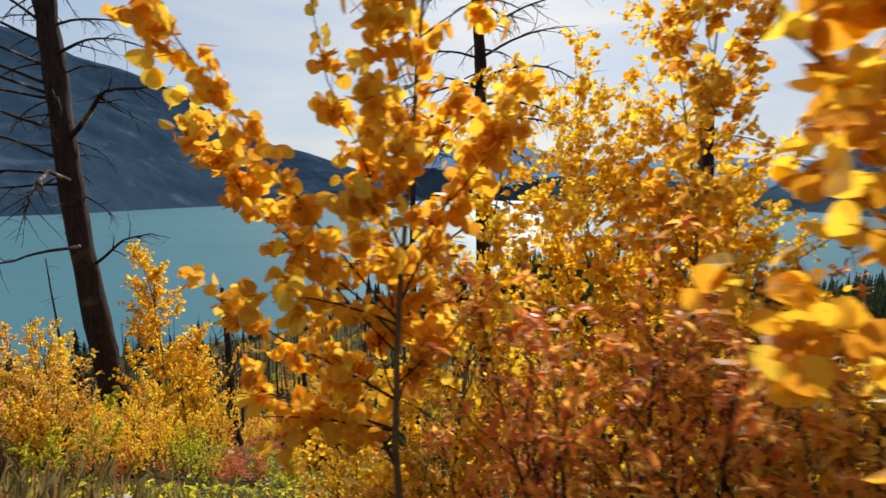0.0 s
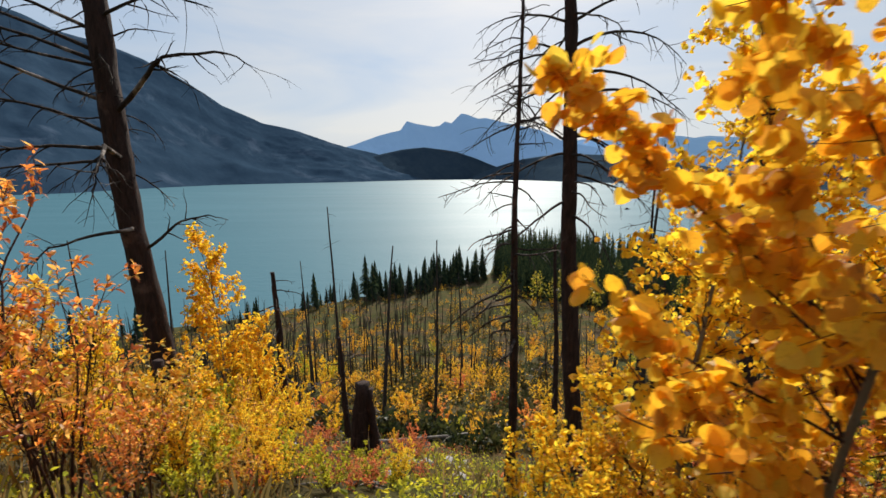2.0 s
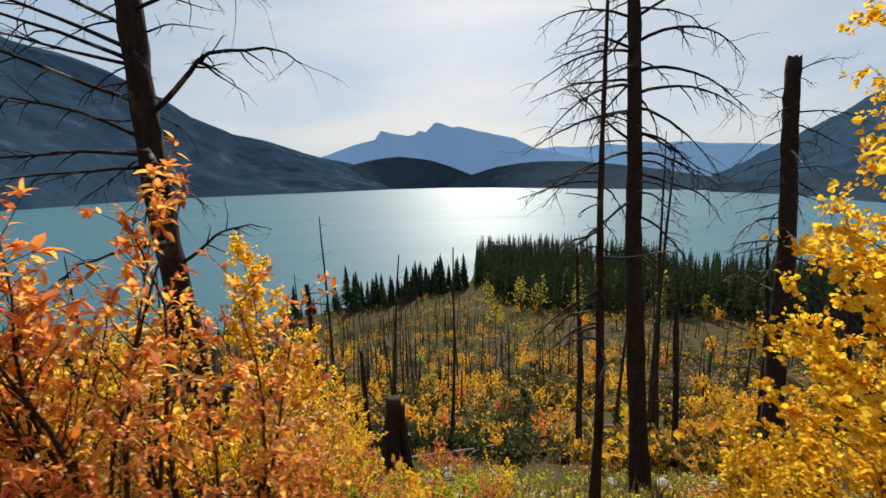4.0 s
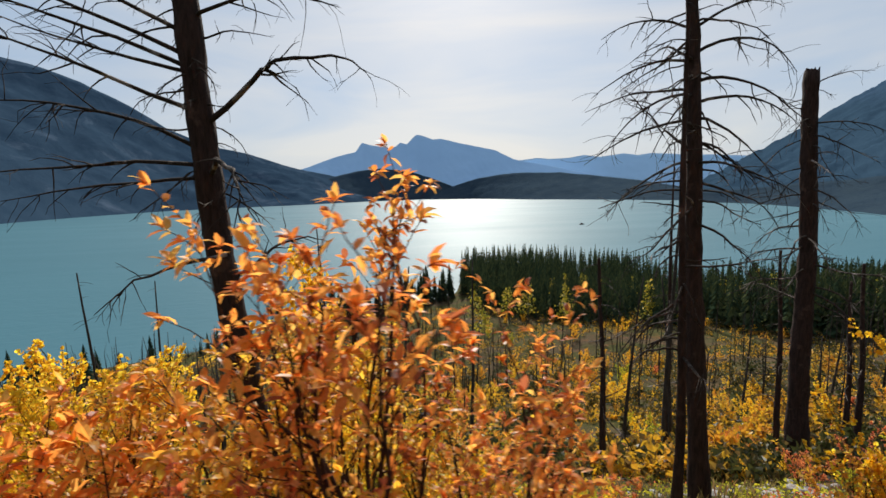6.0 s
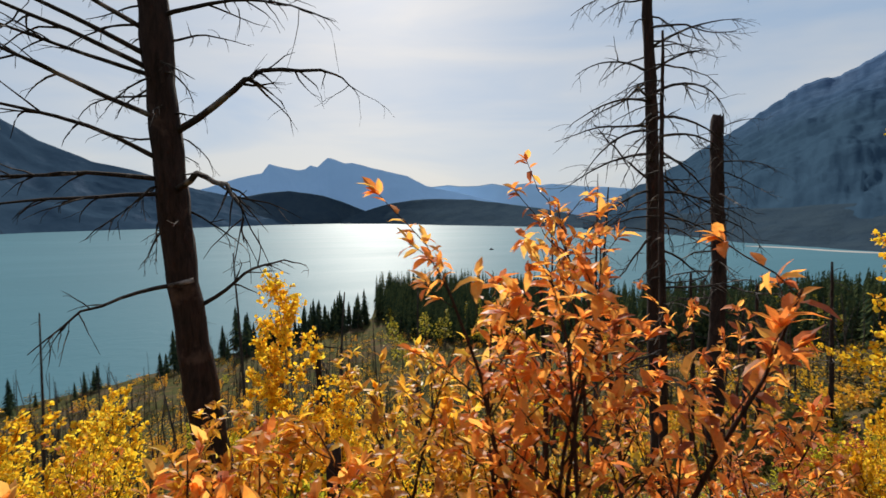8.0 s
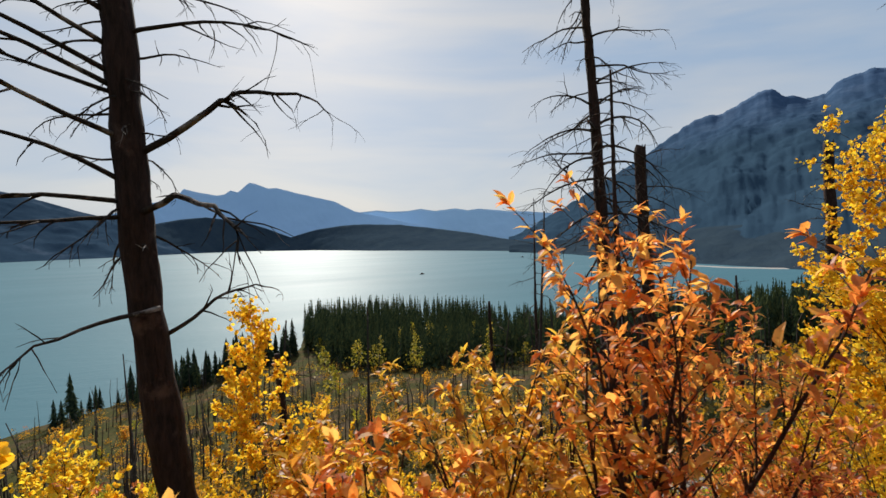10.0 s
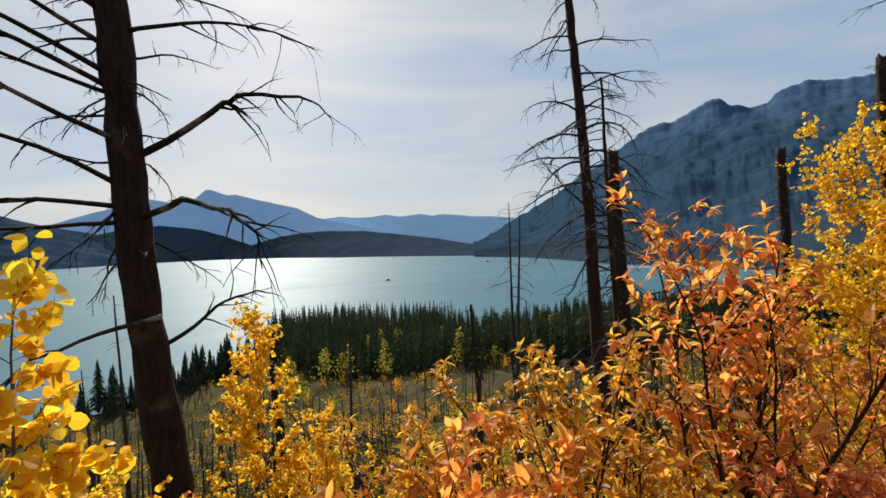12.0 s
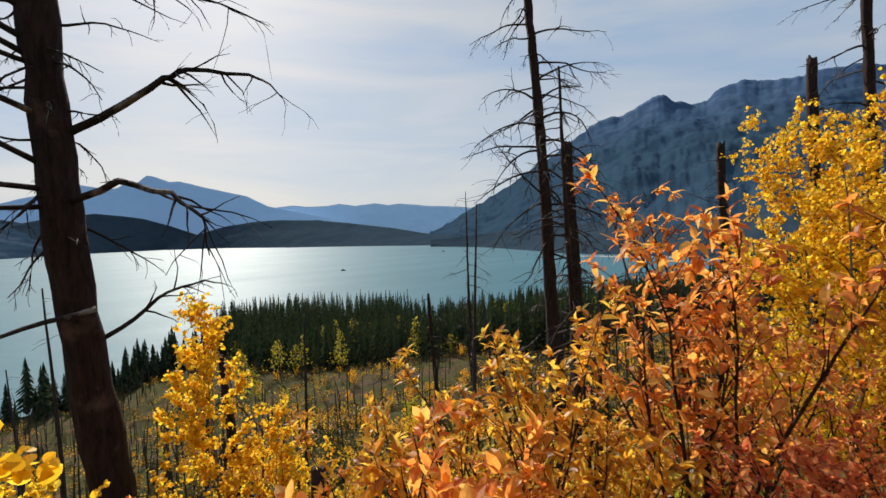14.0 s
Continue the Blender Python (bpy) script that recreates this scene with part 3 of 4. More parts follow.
dead_tree("burnt_tree", (14.3, 20.0, -12.0), (14.2, 20.0, 2.0), 0.14, 0.02, (30, 0.3, 2.6), "thin burnt pine with short bare limbs", twig_seed=31)
dead_tree("burnt_tree", (17.8, 5.9, -6.0), (17.6, 6.0, 5.2), 0.20, 0.15, (14, 0.5, 3.6), "burnt trunk snapped off at its top", twig_seed=35, broken=True)
dead_tree("burnt_tree", (10.2, 3.3, -4.0), (10.0, 3.4, 6.5), 0.15, 0.06, (22, 0.5, 2.4), "slender burnt pine with bare limbs", twig_seed=37)
for k, (x, y, h) in enumerate(((16.5, 16.0, 8.5), (18.5, 14.5, 7.5), (21, 17, 7.0), (12.5, 15.5, 6.0), (24, 15, 8.0), (1.0, 14.5, 3.6), (0.25, 10.4, 4.2), (8.7, 15.5, 8.0))):
    dead_tree("burnt_tree", (x, y, ground_z(x, y) - 0.1), (x - 0.2, y + 0.2, ground_z(x, y) + h), 0.13, 0.05, (16, 0.25, 2.4), "charred slender trunk with bare limbs", twig_seed=40 + k)


def stump(base, height, r, seed, label, split=False):
    rng = np.random.default_rng(seed)
    thing = new("burnt_stump")
    thing.location = base
    lines = []
    for k in range(2 if split else 1):
        dx = (-0.30 if k == 0 else 0.30) if split else 0
        rr = r * (0.9 if k == 0 else 0.5)
        line = []
        for i in range(9):
            f = i / 8
            pinch = 1 - f if split else 0
            line.append((Vector((dx * (0.3 + pinch * 0.8), 0.02 * math.sin(5 * f), height * f * (1 if k == 0 else 0.94) - 0.2 * (1 - f))), rr * (1.25 - 0.55 * f)))
        lines.append(line)
    v, f = tubes(lines, 12)
    v = [tuple(Vector(q) + Vector((noise.noise(Vector(q) * 4 + Vector((seed, 0, 0))), noise.noise(Vector(q) * 4 + Vector((0, seed, 0))), noise.noise(Vector(q) * 7) * (0.9 if q[2] > height * 0.8 else 0))) * r * 0.3) for q in v]
    mesh_object("trunk", v, f, CHAR, thing)
    return tagged(thing, label, "stump", "burnt stumps")


stump((1.95, 12.3, -8.8), 2.85, 0.29, 2, "charred hollow stump split at its foot", True)
stump((-0.05, 5.85, -4.4), 2.0, 0.12, 5, "short black charred stub of a trunk")


# ---- shrubs and young aspens ----
def shrub(name, seed, height, spread, stems, material, leaf, label, category="shrub", group="autumn shrubs", twigs=9, per_twig=11, whorl=True, low=0.25, single=False):
    """A many-stemmed shrub: stems from one root, twigs, and leaves in tufts. leaf: length, width."""
    rng = np.random.default_rng(seed)
    thing = new(name)
    joined, pts, ways = [], [], []
    for s in range(stems):
        lines = []
        a = 2 * math.pi * (s + rng.uniform(0, 0.8)) / stems
        lean = rng.uniform(0.05, 1.0) * spread / height
        h = height * rng.uniform(0.72, 1.02)
        stem = wander(rng, (0.06 * math.cos(a), 0.06 * math.sin(a), -0.15), (lean * math.cos(a), lean * math.sin(a), 1), h, 4 if single else 8, 0.008 + 0.004 * height, 0.003, -0.02, 0.09)
        lines.append(stem)
        for t in range(twigs):
            f = low + (1 - low) * (t + rng.uniform(0, 1)) / twigs
            q, d, rr = along(stem, min(f, 0.99))
            b = rng.uniform(0, 2 * math.pi)
            side = (Vector((math.cos(b), math.sin(b), 0.75)) + d * 0.5).normalized()
            tw = wander(rng, q, side, height * 0.24 * (1.15 - 0.75 * f) * rng.uniform(0.6, 1.3), 2 if single else 3, max(rr * 0.45, 0.003), 0.0018, -0.03, 0.16)
            lines.append(tw)
            for k in range(per_twig):
                g = rng.uniform(0.2, 1.0) if not whorl or k < per_twig * 0.45 else rng.uniform(0.88, 1.0)
                p, dd, _ = along(tw, min(g, 0.99))
                pts.append(p)
                ways.append(np.array(dd) * 0.6 + rng.normal(0, 0.6, 3) + np.array((0, 0, 0.1 if whorl else -0.15)))
        for k in range(per_twig):
            p, dd, _ = along(stem, rng.uniform(0.9, 0.99))
            pts.append(p)
            ways.append(np.array(dd) * 0.5 + rng.normal(0, 0.6, 3))
        joined.append(lines)
    if single:
        joined = [[x for lines in joined for x in lines]]
    for lines in joined:
        v, f = tubes(lines, 3 if single else 4)
        mesh_object("stem", v, f, STEM, thing)
    if whorl:
        v, f = drooping(rng, pts, ways, leaf[0], leaf[1])
    else:
        v, f = leaves(rng, pts, ways, leaf[0], leaf[1], outline=FLAT if single else OVAL)
    tagged(mesh_object("foliage", v, f, material, thing, smooth=False), kind="stuff")
    return tagged(thing, label, category, group)


def aspen(name, seed, height, reach, material, leaf, label, limbs=22, per_twig=14, low=0.22, lean=(0, 0), special=(), twiggy=13):
    """A young aspen: one pale trunk, rising limbs and round fluttering leaves. special: extra limbs as (height share, bearing, rise, reach)."""
    rng = np.random.default_rng(seed)
    thing = new(name)
    trunk = wander(rng, (0, 0, -0.25), (lean[0], lean[1], 1), height, 14, 0.006 + 0.0045 * height, 0.003, -0.01, 0.045)
    v, f = tubes([trunk], 8)
    mesh_object("trunk", v, f, ASPEN_BARK, thing, "smooth pale olive-grey bark")
    pts, ways, twigs = [], [], []
    spec = list(special)
    for k in range(limbs):
        f = low + (0.97 - low) * (k + rng.uniform(0, 1)) / limbs
        spec.append((min(f, 0.98), rng.uniform(0, 360), rng.uniform(28, 58), reach * (1.12 - 0.8 * f) * rng.uniform(0.6, 1.15)))
    for f, bearing, rise, length in spec:
        q, d, rr = along(trunk, f)
        b, e = radians(bearing), radians(rise)
        limb = wander(rng, q, (math.sin(b) * math.cos(e), math.cos(b) * math.cos(e), math.sin(e)), length, 6, max(rr * 0.45, 0.003), 0.002, -0.02, 0.1)
        for t in range(max(3, int(length * twiggy))):
            g = rng.uniform(0.15, 1.0)
            p, dd, r2 = along(limb, min(g, 0.99))
            tw = wander(rng, p, (dd * 0.6 + Vector(rng.normal(0, 0.6, 3))).normalized(), rng.uniform(0.07, 0.22) * (0.6 + reach * 0.4), 2, max(r2 * 0.5, 0.002), 0.0012, 0.0, 0.15)
            twigs.append(tw)
            for k in range(per_twig):
                p2, d2, _ = along(tw, min(rng.uniform(0.1, 1), 0.99))
                pts.append(p2 + Vector(rng.normal(0, 0.018, 3)))
                ways.append(np.array(d2) * 0.25 + rng.normal(0, 0.55, 3) + np.array((0, 0, -0.5)))
        v, f = tubes([limb], 5)
        mesh_object("limb", v, f, STEM, thing)
    v, f = tubes(twigs, 4)
    tagged(mesh_object("twig", v, f, STEM, thing), kind="stuff")
    v, f = leaves(rng, pts, ways, leaf[0], leaf[1], 0.12, outline=ROUND)
    tagged(mesh_object("crown", v, f, material, thing, smooth=False), kind="stuff")
    return tagged(thing, label, "aspen", "young aspens")


def plant(thing, x, y, turn=0.0, size=1.0, sink=0.0):
    thing.matrix_basis = pose(x, y, ground_z(x, y) - sink, 0, 0, turn) @ Matrix.Diagonal((size, size, size, 1))
    return thing


def repeat(thing, x, y, turn=0.0, size=1.0):
    m = pose(x, y, ground_z(x, y), 0, 0, turn)
    ob = copy_thing(thing, m)
    ob.matrix_basis = m @ Matrix.Diagonal((size, size, size, 1))
    return ob


# aspens beside the trail
plant(aspen("aspen", 41, 4.2, 1.1, LEAF_GOLD, (0.062, 0.063), "young aspen with golden leaves close to the trail", 24, 8, 0.3,
            special=[(0.52, 279, 48, 1.95), (0.5, 287, 52, 1.6), (0.48, 284, 42, 1.6), (0.42, 275, 27, 1.2), (0.38, 268, 15, 1.0), (0.44, 60, 25, 0.9), (0.54, 60, 55, 1.5), (0.6, 290, 60, 1.3)], twiggy=16), 5.25, 1.22)
plant(aspen("aspen", 42, 5.2, 1.5, LEAF_GOLD, (0.055, 0.056), "young aspen with golden leaves close to the trail", 34, 8, 0.22), 7.25, 2.4)
plant(aspen("aspen", 43, 4.3, 0.8, LEAF_GOLD, (0.062, 0.063), "young aspen with large golden yellow leaves", 26, 7, 0.25, special=[(0.5, 300, 30, 0.6), (0.65, 310, 30, 0.5)]), 6.4, -0.3)
plant(aspen("aspen", 48, 4.7, 1.3, LEAF_YELLOW, (0.048, 0.048), "dense bright yellow young aspen on the slope", 44, 9, 0.08), 5.5, 2.6)
plant(aspen("aspen", 44, 5.7, 2.5, LEAF_YELLOW, (0.050, 0.050), "dense bright yellow young aspen on the slope", 70, 10, 0.1), 6.9, 3.5, 0, 0.9)
SAPLING = plant(aspen("aspen", 45, 4.7, 1.2, LEAF_YELLOW, (0.048, 0.045), "bright yellow aspen sapling by a burnt trunk", 60, 9, 0.06, twiggy=22), -0.5, 8.75)
EDGE = plant(aspen("aspen", 46, 3.9, 0.95, LEAF_YELLOW, (0.082, 0.083), "young aspen with bright yellow leaves", 26, 7, 0.2), -2.25, 3.3, 0, 0.56)
repeat(EDGE, -2.42, 2.75, 200, 0.5)
plant(aspen("aspen", 47, 5.8, 2.2, LEAF_YELLOW, (0.048, 0.048), "dense bright yellow young aspen on the slope", 60, 10, 0.12), 8.3, 2.9, 0, 0.9)

repeat(SAPLING, 0.3, 8.5, 140, 0.62)

# master shrubs
ORANGE = [plant(shrub("orange_shrub", 50 + k, 2.5, 0.24, 5, LEAF_ORANGE, (0.070, 0.031), "tall shrub with curled orange leaves on dark stems", twigs=13, per_twig=12, low=0.4), x, y, (299, 190, 230)[k], (1.0, 0.8, 0.9)[k])
          for k, (x, y) in enumerate(((0.68, 2.4), (1.26, 2.42), (5.95, 0.6)))]
AMBER = [plant(shrub("amber_shrub", 60 + k, 2.0, 0.7, 7, LEAF_AMBER, (0.068, 0.031), "shrub with drooping amber and olive leaves", twigs=13, per_twig=13), x, y, 70 * k, (0.97, 0.75)[k])
         for k, (x, y) in enumerate(((-0.05, 2.85), (-0.6, 3.1)))]
YELLOW = [plant(shrub("yellow_shrub", 70 + k, 2.6, 1.0, 9, LEAF_YELLOW, (0.055, 0.046), "bright yellow leafy shrub on the slope", twigs=14, per_twig=14, whorl=False), x, y, 50 * k)
          for k, (x, y) in enumerate(((-3.0, 8.3), (-3.6, 9.6)))]
BROAD = [plant(shrub("orange_shrub", 56 + k, 1.35, 0.3, 4, LEAF_ORANGE, (0.092, 0.043), "shrub with broad drooping orange leaves beside the trail", twigs=6, per_twig=9, low=0.3), x, y, 60 * k, size)
         for k, (x, y, size) in enumerate(((-1.2, 2.5, 0.85), (-0.6, 2.7, 1.0)))]
RED = [plant(shrub("red_shrub", 80, 1.3, 0.7, 9, LEAF_RED, (0.055, 0.028), "low shrub with coral red leaves", twigs=10, per_twig=10), 11.2, 8.4)]
LIME = [plant(shrub("lime_shrub", 84, 1.3, 0.7, 10, LEAF_GREEN, (0.055, 0.038), "low shrub with lime green and yellow leaves", twigs=10, per_twig=10, whorl=False), -0.1, 6.9)]

for k, (kind, x, y, size) in enumerate((
        (BROAD[1], -0.95, 2.42, 0.72), (BROAD[0], -0.72, 2.5, 0.9), (BROAD[0], -1.05, 2.7, 0.7),
        (ORANGE[2], 0.48, 2.35, 0.9), (ORANGE[2], 1.55, 2.75, 0.5), (ORANGE[0], 1.7, 2.35, 0.42), (ORANGE[1], 0.9, 2.0, 0.5), (RED[0], 0.28, 1.78, 0.72), (RED[0], 0.02, 1.88, 0.6), (RED[0], 0.6, 1.6, 0.6),
        (ORANGE[0], 6.5, 1.1, 0.9), (ORANGE[1], 5.7, 1.5, 0.7), (ORANGE[2], 7.0, 1.9, 0.6), (ORANGE[0], 6.2, 1.9, 0.65), (ORANGE[2], 7.6, 1.6, 0.7), (ORANGE[1], 5.55, 0.75, 0.5), (ORANGE[0], 7.0, 0.9, 0.85),
        (AMBER[0], 1.3, 3.6, 0.7), (ORANGE[2], 6.6, 0.45, 0.75), (AMBER[0], 6.1, 0.15, 0.6), (AMBER[1], 5.65, 0.25, 0.5), (AMBER[0], 5.15, 0.4, 0.42), (AMBER[1], 6.7, 0.1, 0.8), (AMBER[0], 6.9, 0.6, 0.8),
        (AMBER[0], -0.2, 3.4, 0.5), (AMBER[1], 0.25, 2.6, 0.6), (AMBER[0], -1.1, 3.4, 0.6), (AMBER[1], 0.5, 3.2, 1.0), (AMBER[0], 0.9, 4.1, 0.9), (AMBER[1], -0.2, 4.4, 0.5),
        (AMBER[1], 4.75, 1.5, 0.45), (AMBER[0], 5.2, 1.8, 0.7), (AMBER[1], 5.9, 2.5, 0.9), (AMBER[0], 5.8, 4.4, 0.8), (AMBER[1], 4.95, 1.0, 0.4), (AMBER[0], 5.6, 1.1, 0.5), (AMBER[1], 6.6, 1.6, 0.7),
        (YELLOW[0], 0.4, 8.1, 0.85), (YELLOW[1], -3.7, 7.2, 1.0), (YELLOW[1], -4.8, 8.3, 1.0), (YELLOW[0], -1.6, 3.6, 0.42), (YELLOW[1], -6.2, 7.5, 0.95),
        (YELLOW[0], 5.9, 3.9, 0.75), (YELLOW[1], 6.6, 4.6, 0.7), (YELLOW[0], 0.2, 4.0, 0.45), (YELLOW[1], -0.3, 5.0, 0.35), (YELLOW[0], 0.9, 5.0, 0.38), (YELLOW[1], -2.6, 5.2, 0.6), (YELLOW[0], 5.2, 3.0, 0.6),
        (YELLOW[0], -4.2, 6.2, 0.8), (YELLOW[0], -5.6, 6.4, 0.8), (YELLOW[1], -3.3, 6.0, 0.6), (YELLOW[1], -7.2, 6.5, 0.9), (YELLOW[0], 0.2, 5.6, 0.35), 
        (YELLOW[0], 0.95, 6.7, 0.45), (YELLOW[1], 0.2, 6.0, 0.4), (YELLOW[0], 1.1, 7.7, 0.6), (YELLOW[1], -2.3, 5.6, 0.7), (YELLOW[0], -3.2, 6.7, 0.8), (YELLOW[1], 1.3, 5.6, 0.5),
        (LIME[0], 1.3, 6.2, 0.7), (LIME[0], 0.7, 5.3, 0.7), (AMBER[0], 1.4, 4.9, 0.6), (ORANGE[1], -2.0, 4.6, 0.55), (AMBER[1], -3.4, 5.4, 0.8), (YELLOW[0], 0.3, 4.8, 0.5),
        (YELLOW[0], 4.8, 2.15, 0.6), (YELLOW[1], 4.55, 2.8, 0.55), (LIME[0], 1.5, 4.0, 0.55), (LIME[0], 2.1, 4.6, 0.45), (YELLOW[1], 1.6, 5.0, 0.33), (RED[0], 2.0, 3.7, 0.45), (RED[0], 2.4, 5.4, 0.45), (LIME[0], 2.5, 6.3, 0.4), (RED[0], 1.7, 6.4, 0.5),
        (LIME[0], 1.7, 3.1, 0.5), (YELLOW[0], 2.2, 3.6, 0.3), (YELLOW[1], 1.45, 3.45, 0.36), (LIME[0], 2.6, 4.2, 0.45), (AMBER[0], 2.0, 3.25, 0.36), (RED[0], 3.0, 4.7, 0.45), (YELLOW[0], 3.3, 5.4, 0.3), (LIME[0], 2.9, 5.2, 0.45), (ORANGE[1], -0.24, 2.9, 0.47), (ORANGE[0], -0.85, 3.15, 0.5), (ORANGE[2], -0.55, 3.0, 0.42), (AMBER[1], 1.1, 4.3, 0.5), (YELLOW[0], 1.6, 4.4, 0.36), (RED[0], 2.8, 4.4, 0.32), (LIME[0], 3.2, 5.4, 0.3), (RED[0], 3.6, 6.6, 0.35), (YELLOW[0], 2.0, 5.9, 0.3),
        (RED[0], 1.0, 9.4, 0.6), (RED[0], 3.5, 10.3, 0.5), (RED[0], 10.2, 9.0, 0.9), (RED[0], 12.2, 7.9, 1.2), (RED[0], 0.4, 1.85, 0.65), (RED[0], 1.1, 1.75, 0.5), (RED[0], 13.0, 8.9, 1.2), (RED[0], 3.4, 11.8, 0.6), (RED[0], 1.0, 11.2, 0.6), (RED[0], 0.3, 9.7, 0.6), (RED[0], 2.9, 12.6, 0.6),
        (LIME[0], 0.3, 6.6, 0.6), (LIME[0], 11.0, 7.6, 0.9), (LIME[0], 7.0, 7.2, 0.3), (LIME[0], 3.4, 7.4, 0.25), (LIME[0], -0.6, 6.3, 0.4), (LIME[0], 9.4, 7.4, 0.5), (LIME[0], 12.0, 6.9, 0.8))):
    repeat(kind, x, y, 83 * k % 360, size)

# shrubs down the slope
rng = np.random.default_rng(7)
SLOPE = [shrub(name, 110 + k, 2.2, 0.9, 6, mat, (0.095, 0.07), label, twigs=10, per_twig=14, whorl=False, low=0.12, single=True)
         for k, (name, mat, label) in enumerate((("yellow_shrub", LEAF_YELLOW, "bright yellow shrub lower on the slope"), ("yellow_shrub", LEAF_YELLOW, "bright yellow shrub lower on the slope"),
                                                 ("amber_shrub", LEAF_GOLD, "amber shrub lower on the slope"), ("amber_shrub", LEAF_AMBER, "amber shrub lower on the slope"),
                                                 ("orange_shrub", LEAF_ORANGE, "orange shrub lower on the slope"), ("red_shrub", LEAF_RED, "coral red shrub lower on the slope"), ("green_shrub", LEAF_GREEN, "yellow-green shrub lower on the slope")))]
for k, ob in enumerate(SLOPE):
    plant(ob, -9 - k * 1.7, 12 + k)
for k in range(300):
    far, turn = 9 + 52 * rng.uniform() ** 1.4, radians(rng.uniform(-44, 82))
    x, y = 1 + far * math.sin(turn), far * math.cos(turn)
    kind = SLOPE[int(rng.choice(len(SLOPE), p=[0.22, 0.22, 0.17, 0.15, 0.06, 0.1, 0.08]))]
    if (-1 < x < 9 and y < 13.8) or y < 3 or (x > 6 and far < 24 and rng.uniform() < 0.8):
        continue
    repeat(kind, x, y, rng.uniform(0, 360), rng.uniform(0.4, 0.9) * (1 if y > 16 else 0.6))

# gold thickets on the lower slope
for k in range(70):
    far, turn = rng.uniform(42, 125), radians(rng.normal(5, 15))
    repeat(SLOPE[(0, 2, 2, 3, 6)[k % 5]], 1 + far * math.sin(turn), far * math.cos(turn), rng.uniform(0, 360), rng.uniform(0.8, 1.7))

# scrub farther down
SCRUB = [tagged(shrub("scrub_bush", 90 + k, 1.6, 0.8, 5, LEAF_SCRUB, (0.15, 0.11), "scrubby bush in green and gold on burnt ground", twigs=6, per_twig=14, whorl=False, low=0.1, single=True), group="scrub bushes") for k in range(2)]
for k in range(160):
    far, turn = 24 + 50 * rng.uniform(), radians(rng.uniform(-42, 80))
    x, y = 1 + far * math.sin(turn), far * math.cos(turn)
    if ground_z(x, y) < LAKE + 2:
        continue
    if k < 2:
        plant(SCRUB[k], x, y)
    else:
        repeat(SCRUB[k % 2], x, y, rng.uniform(0, 360), rng.uniform(0.5, 1.3))
pts, ways = [], []
for k in range(5200):
    far, turn = 15 + 145 * rng.uniform() ** 1.25, radians(rng.uniform(-44, 82))
    x, y = 1 + far * math.sin(turn), far * math.cos(turn)
    z = ground_z(x, y)
    if z < LAKE + 1 or noise.noise(Vector((x * 0.06, y * 0.06, 2))) < -0.3:
        continue
    near = min(1.0, far / 60)
    w, h = rng.uniform(0.5, 1.3) * (0.45 + 0.55 * near), rng.uniform(0.5, 2.0) * (0.35 + 0.65 * near)
    tall = rng.normal(0, 0.42, (44, 3))
    for q in tall:
        lift = min(1.0, abs(q[2]) * 1.3)
        pts.append((x + q[0] * w * (1.1 - 0.7 * lift), y + q[1] * w * (1.1 - 0.7 * lift), z + h * lift))
        ways.append((q[0], q[1], rng.normal(0.4, 0.5)))
v, f = leaves(rng, pts, ways, 0.24, 0.2, outline=FLAT)
tagged(mesh_object("far_scrub", v, f, LEAF_SCRUB, smooth=False), "green and gold scrub over the lower burnt slope", "scrub", kind="stuff")


# ---- burnt poles farther off ----
def pole(seed, height):
    rng = np.random.default_rng(seed)
    thing = new("burnt_pole")
    line = wander(rng, (0, 0, -0.6), (rng.normal(0, 0.03), rng.normal(0, 0.03), 1), height, 8, 0.12, 0.03, 0, 0.012)
    lines = []
    for k in range(int(height * 2.2)):
        f = rng.uniform(0.3, 0.97)
        q, d, r = along(line, f)
        b = rng.uniform(0, 6.28)
        lines.append(wander(rng, q, (math.cos(b), math.sin(b), rng.uniform(-0.4, 0.4)), rng.uniform(0.3, 1.3) * (1.2 - 0.7 * f), 3, 0.013, 0.004, 0.08, 0.15))
    v, f = tubes([line], 6)
    mesh_object("trunk", v, f, SNAG, thing)
    v, f = tubes(lines, 3)
    tagged(mesh_object("branch", v, f, SNAG, thing), kind="stuff")
    return tagged(thing, "bare burnt pole of a dead pine", "dead tree", "burnt poles")


POLES = [pole(100 + k, h) for k, h in enumerate((5.5, 7.5, 9.5, 12.0, 6.5))]
placed = 0
for k in range(700):
    far, turn = 18 + 130 * rng.uniform() ** 0.85, radians(rng.uniform(-44, 78))
    x, y = 1 + far * math.sin(turn), far * math.cos(turn)
    z = ground_z(x, y)
    if z < LAKE + 1 or (y < 30 and 0 < x < 10 and rng.uniform() < 0.6):
        continue
    if placed < 5:
        plant(POLES[placed], x, y, 0, 1)
    else:
        repeat(POLES[placed % 5], x, y, rng.uniform(0, 360), rng.uniform(0.6, 1.15))
    placed += 1
    if placed > 200:
        break
for k in range(34):
    far, turn = rng.uniform(45, 130), radians(rng.uniform(-46, -6))
    repeat(POLES[k % 5], 1 + far * math.sin(turn), far * math.cos(turn), rng.uniform(0, 360), rng.uniform(0.75, 1.2))
repeat(POLES[3], -4.0, 39.3, 0, 1.45)
repeat(POLES[3], 13.4, 18.8, 120, (2.0 - ground_z(13.4, 18.8)) / 12.0)
repeat(POLES[2], 14.3, 19.6, 30, 0.95)


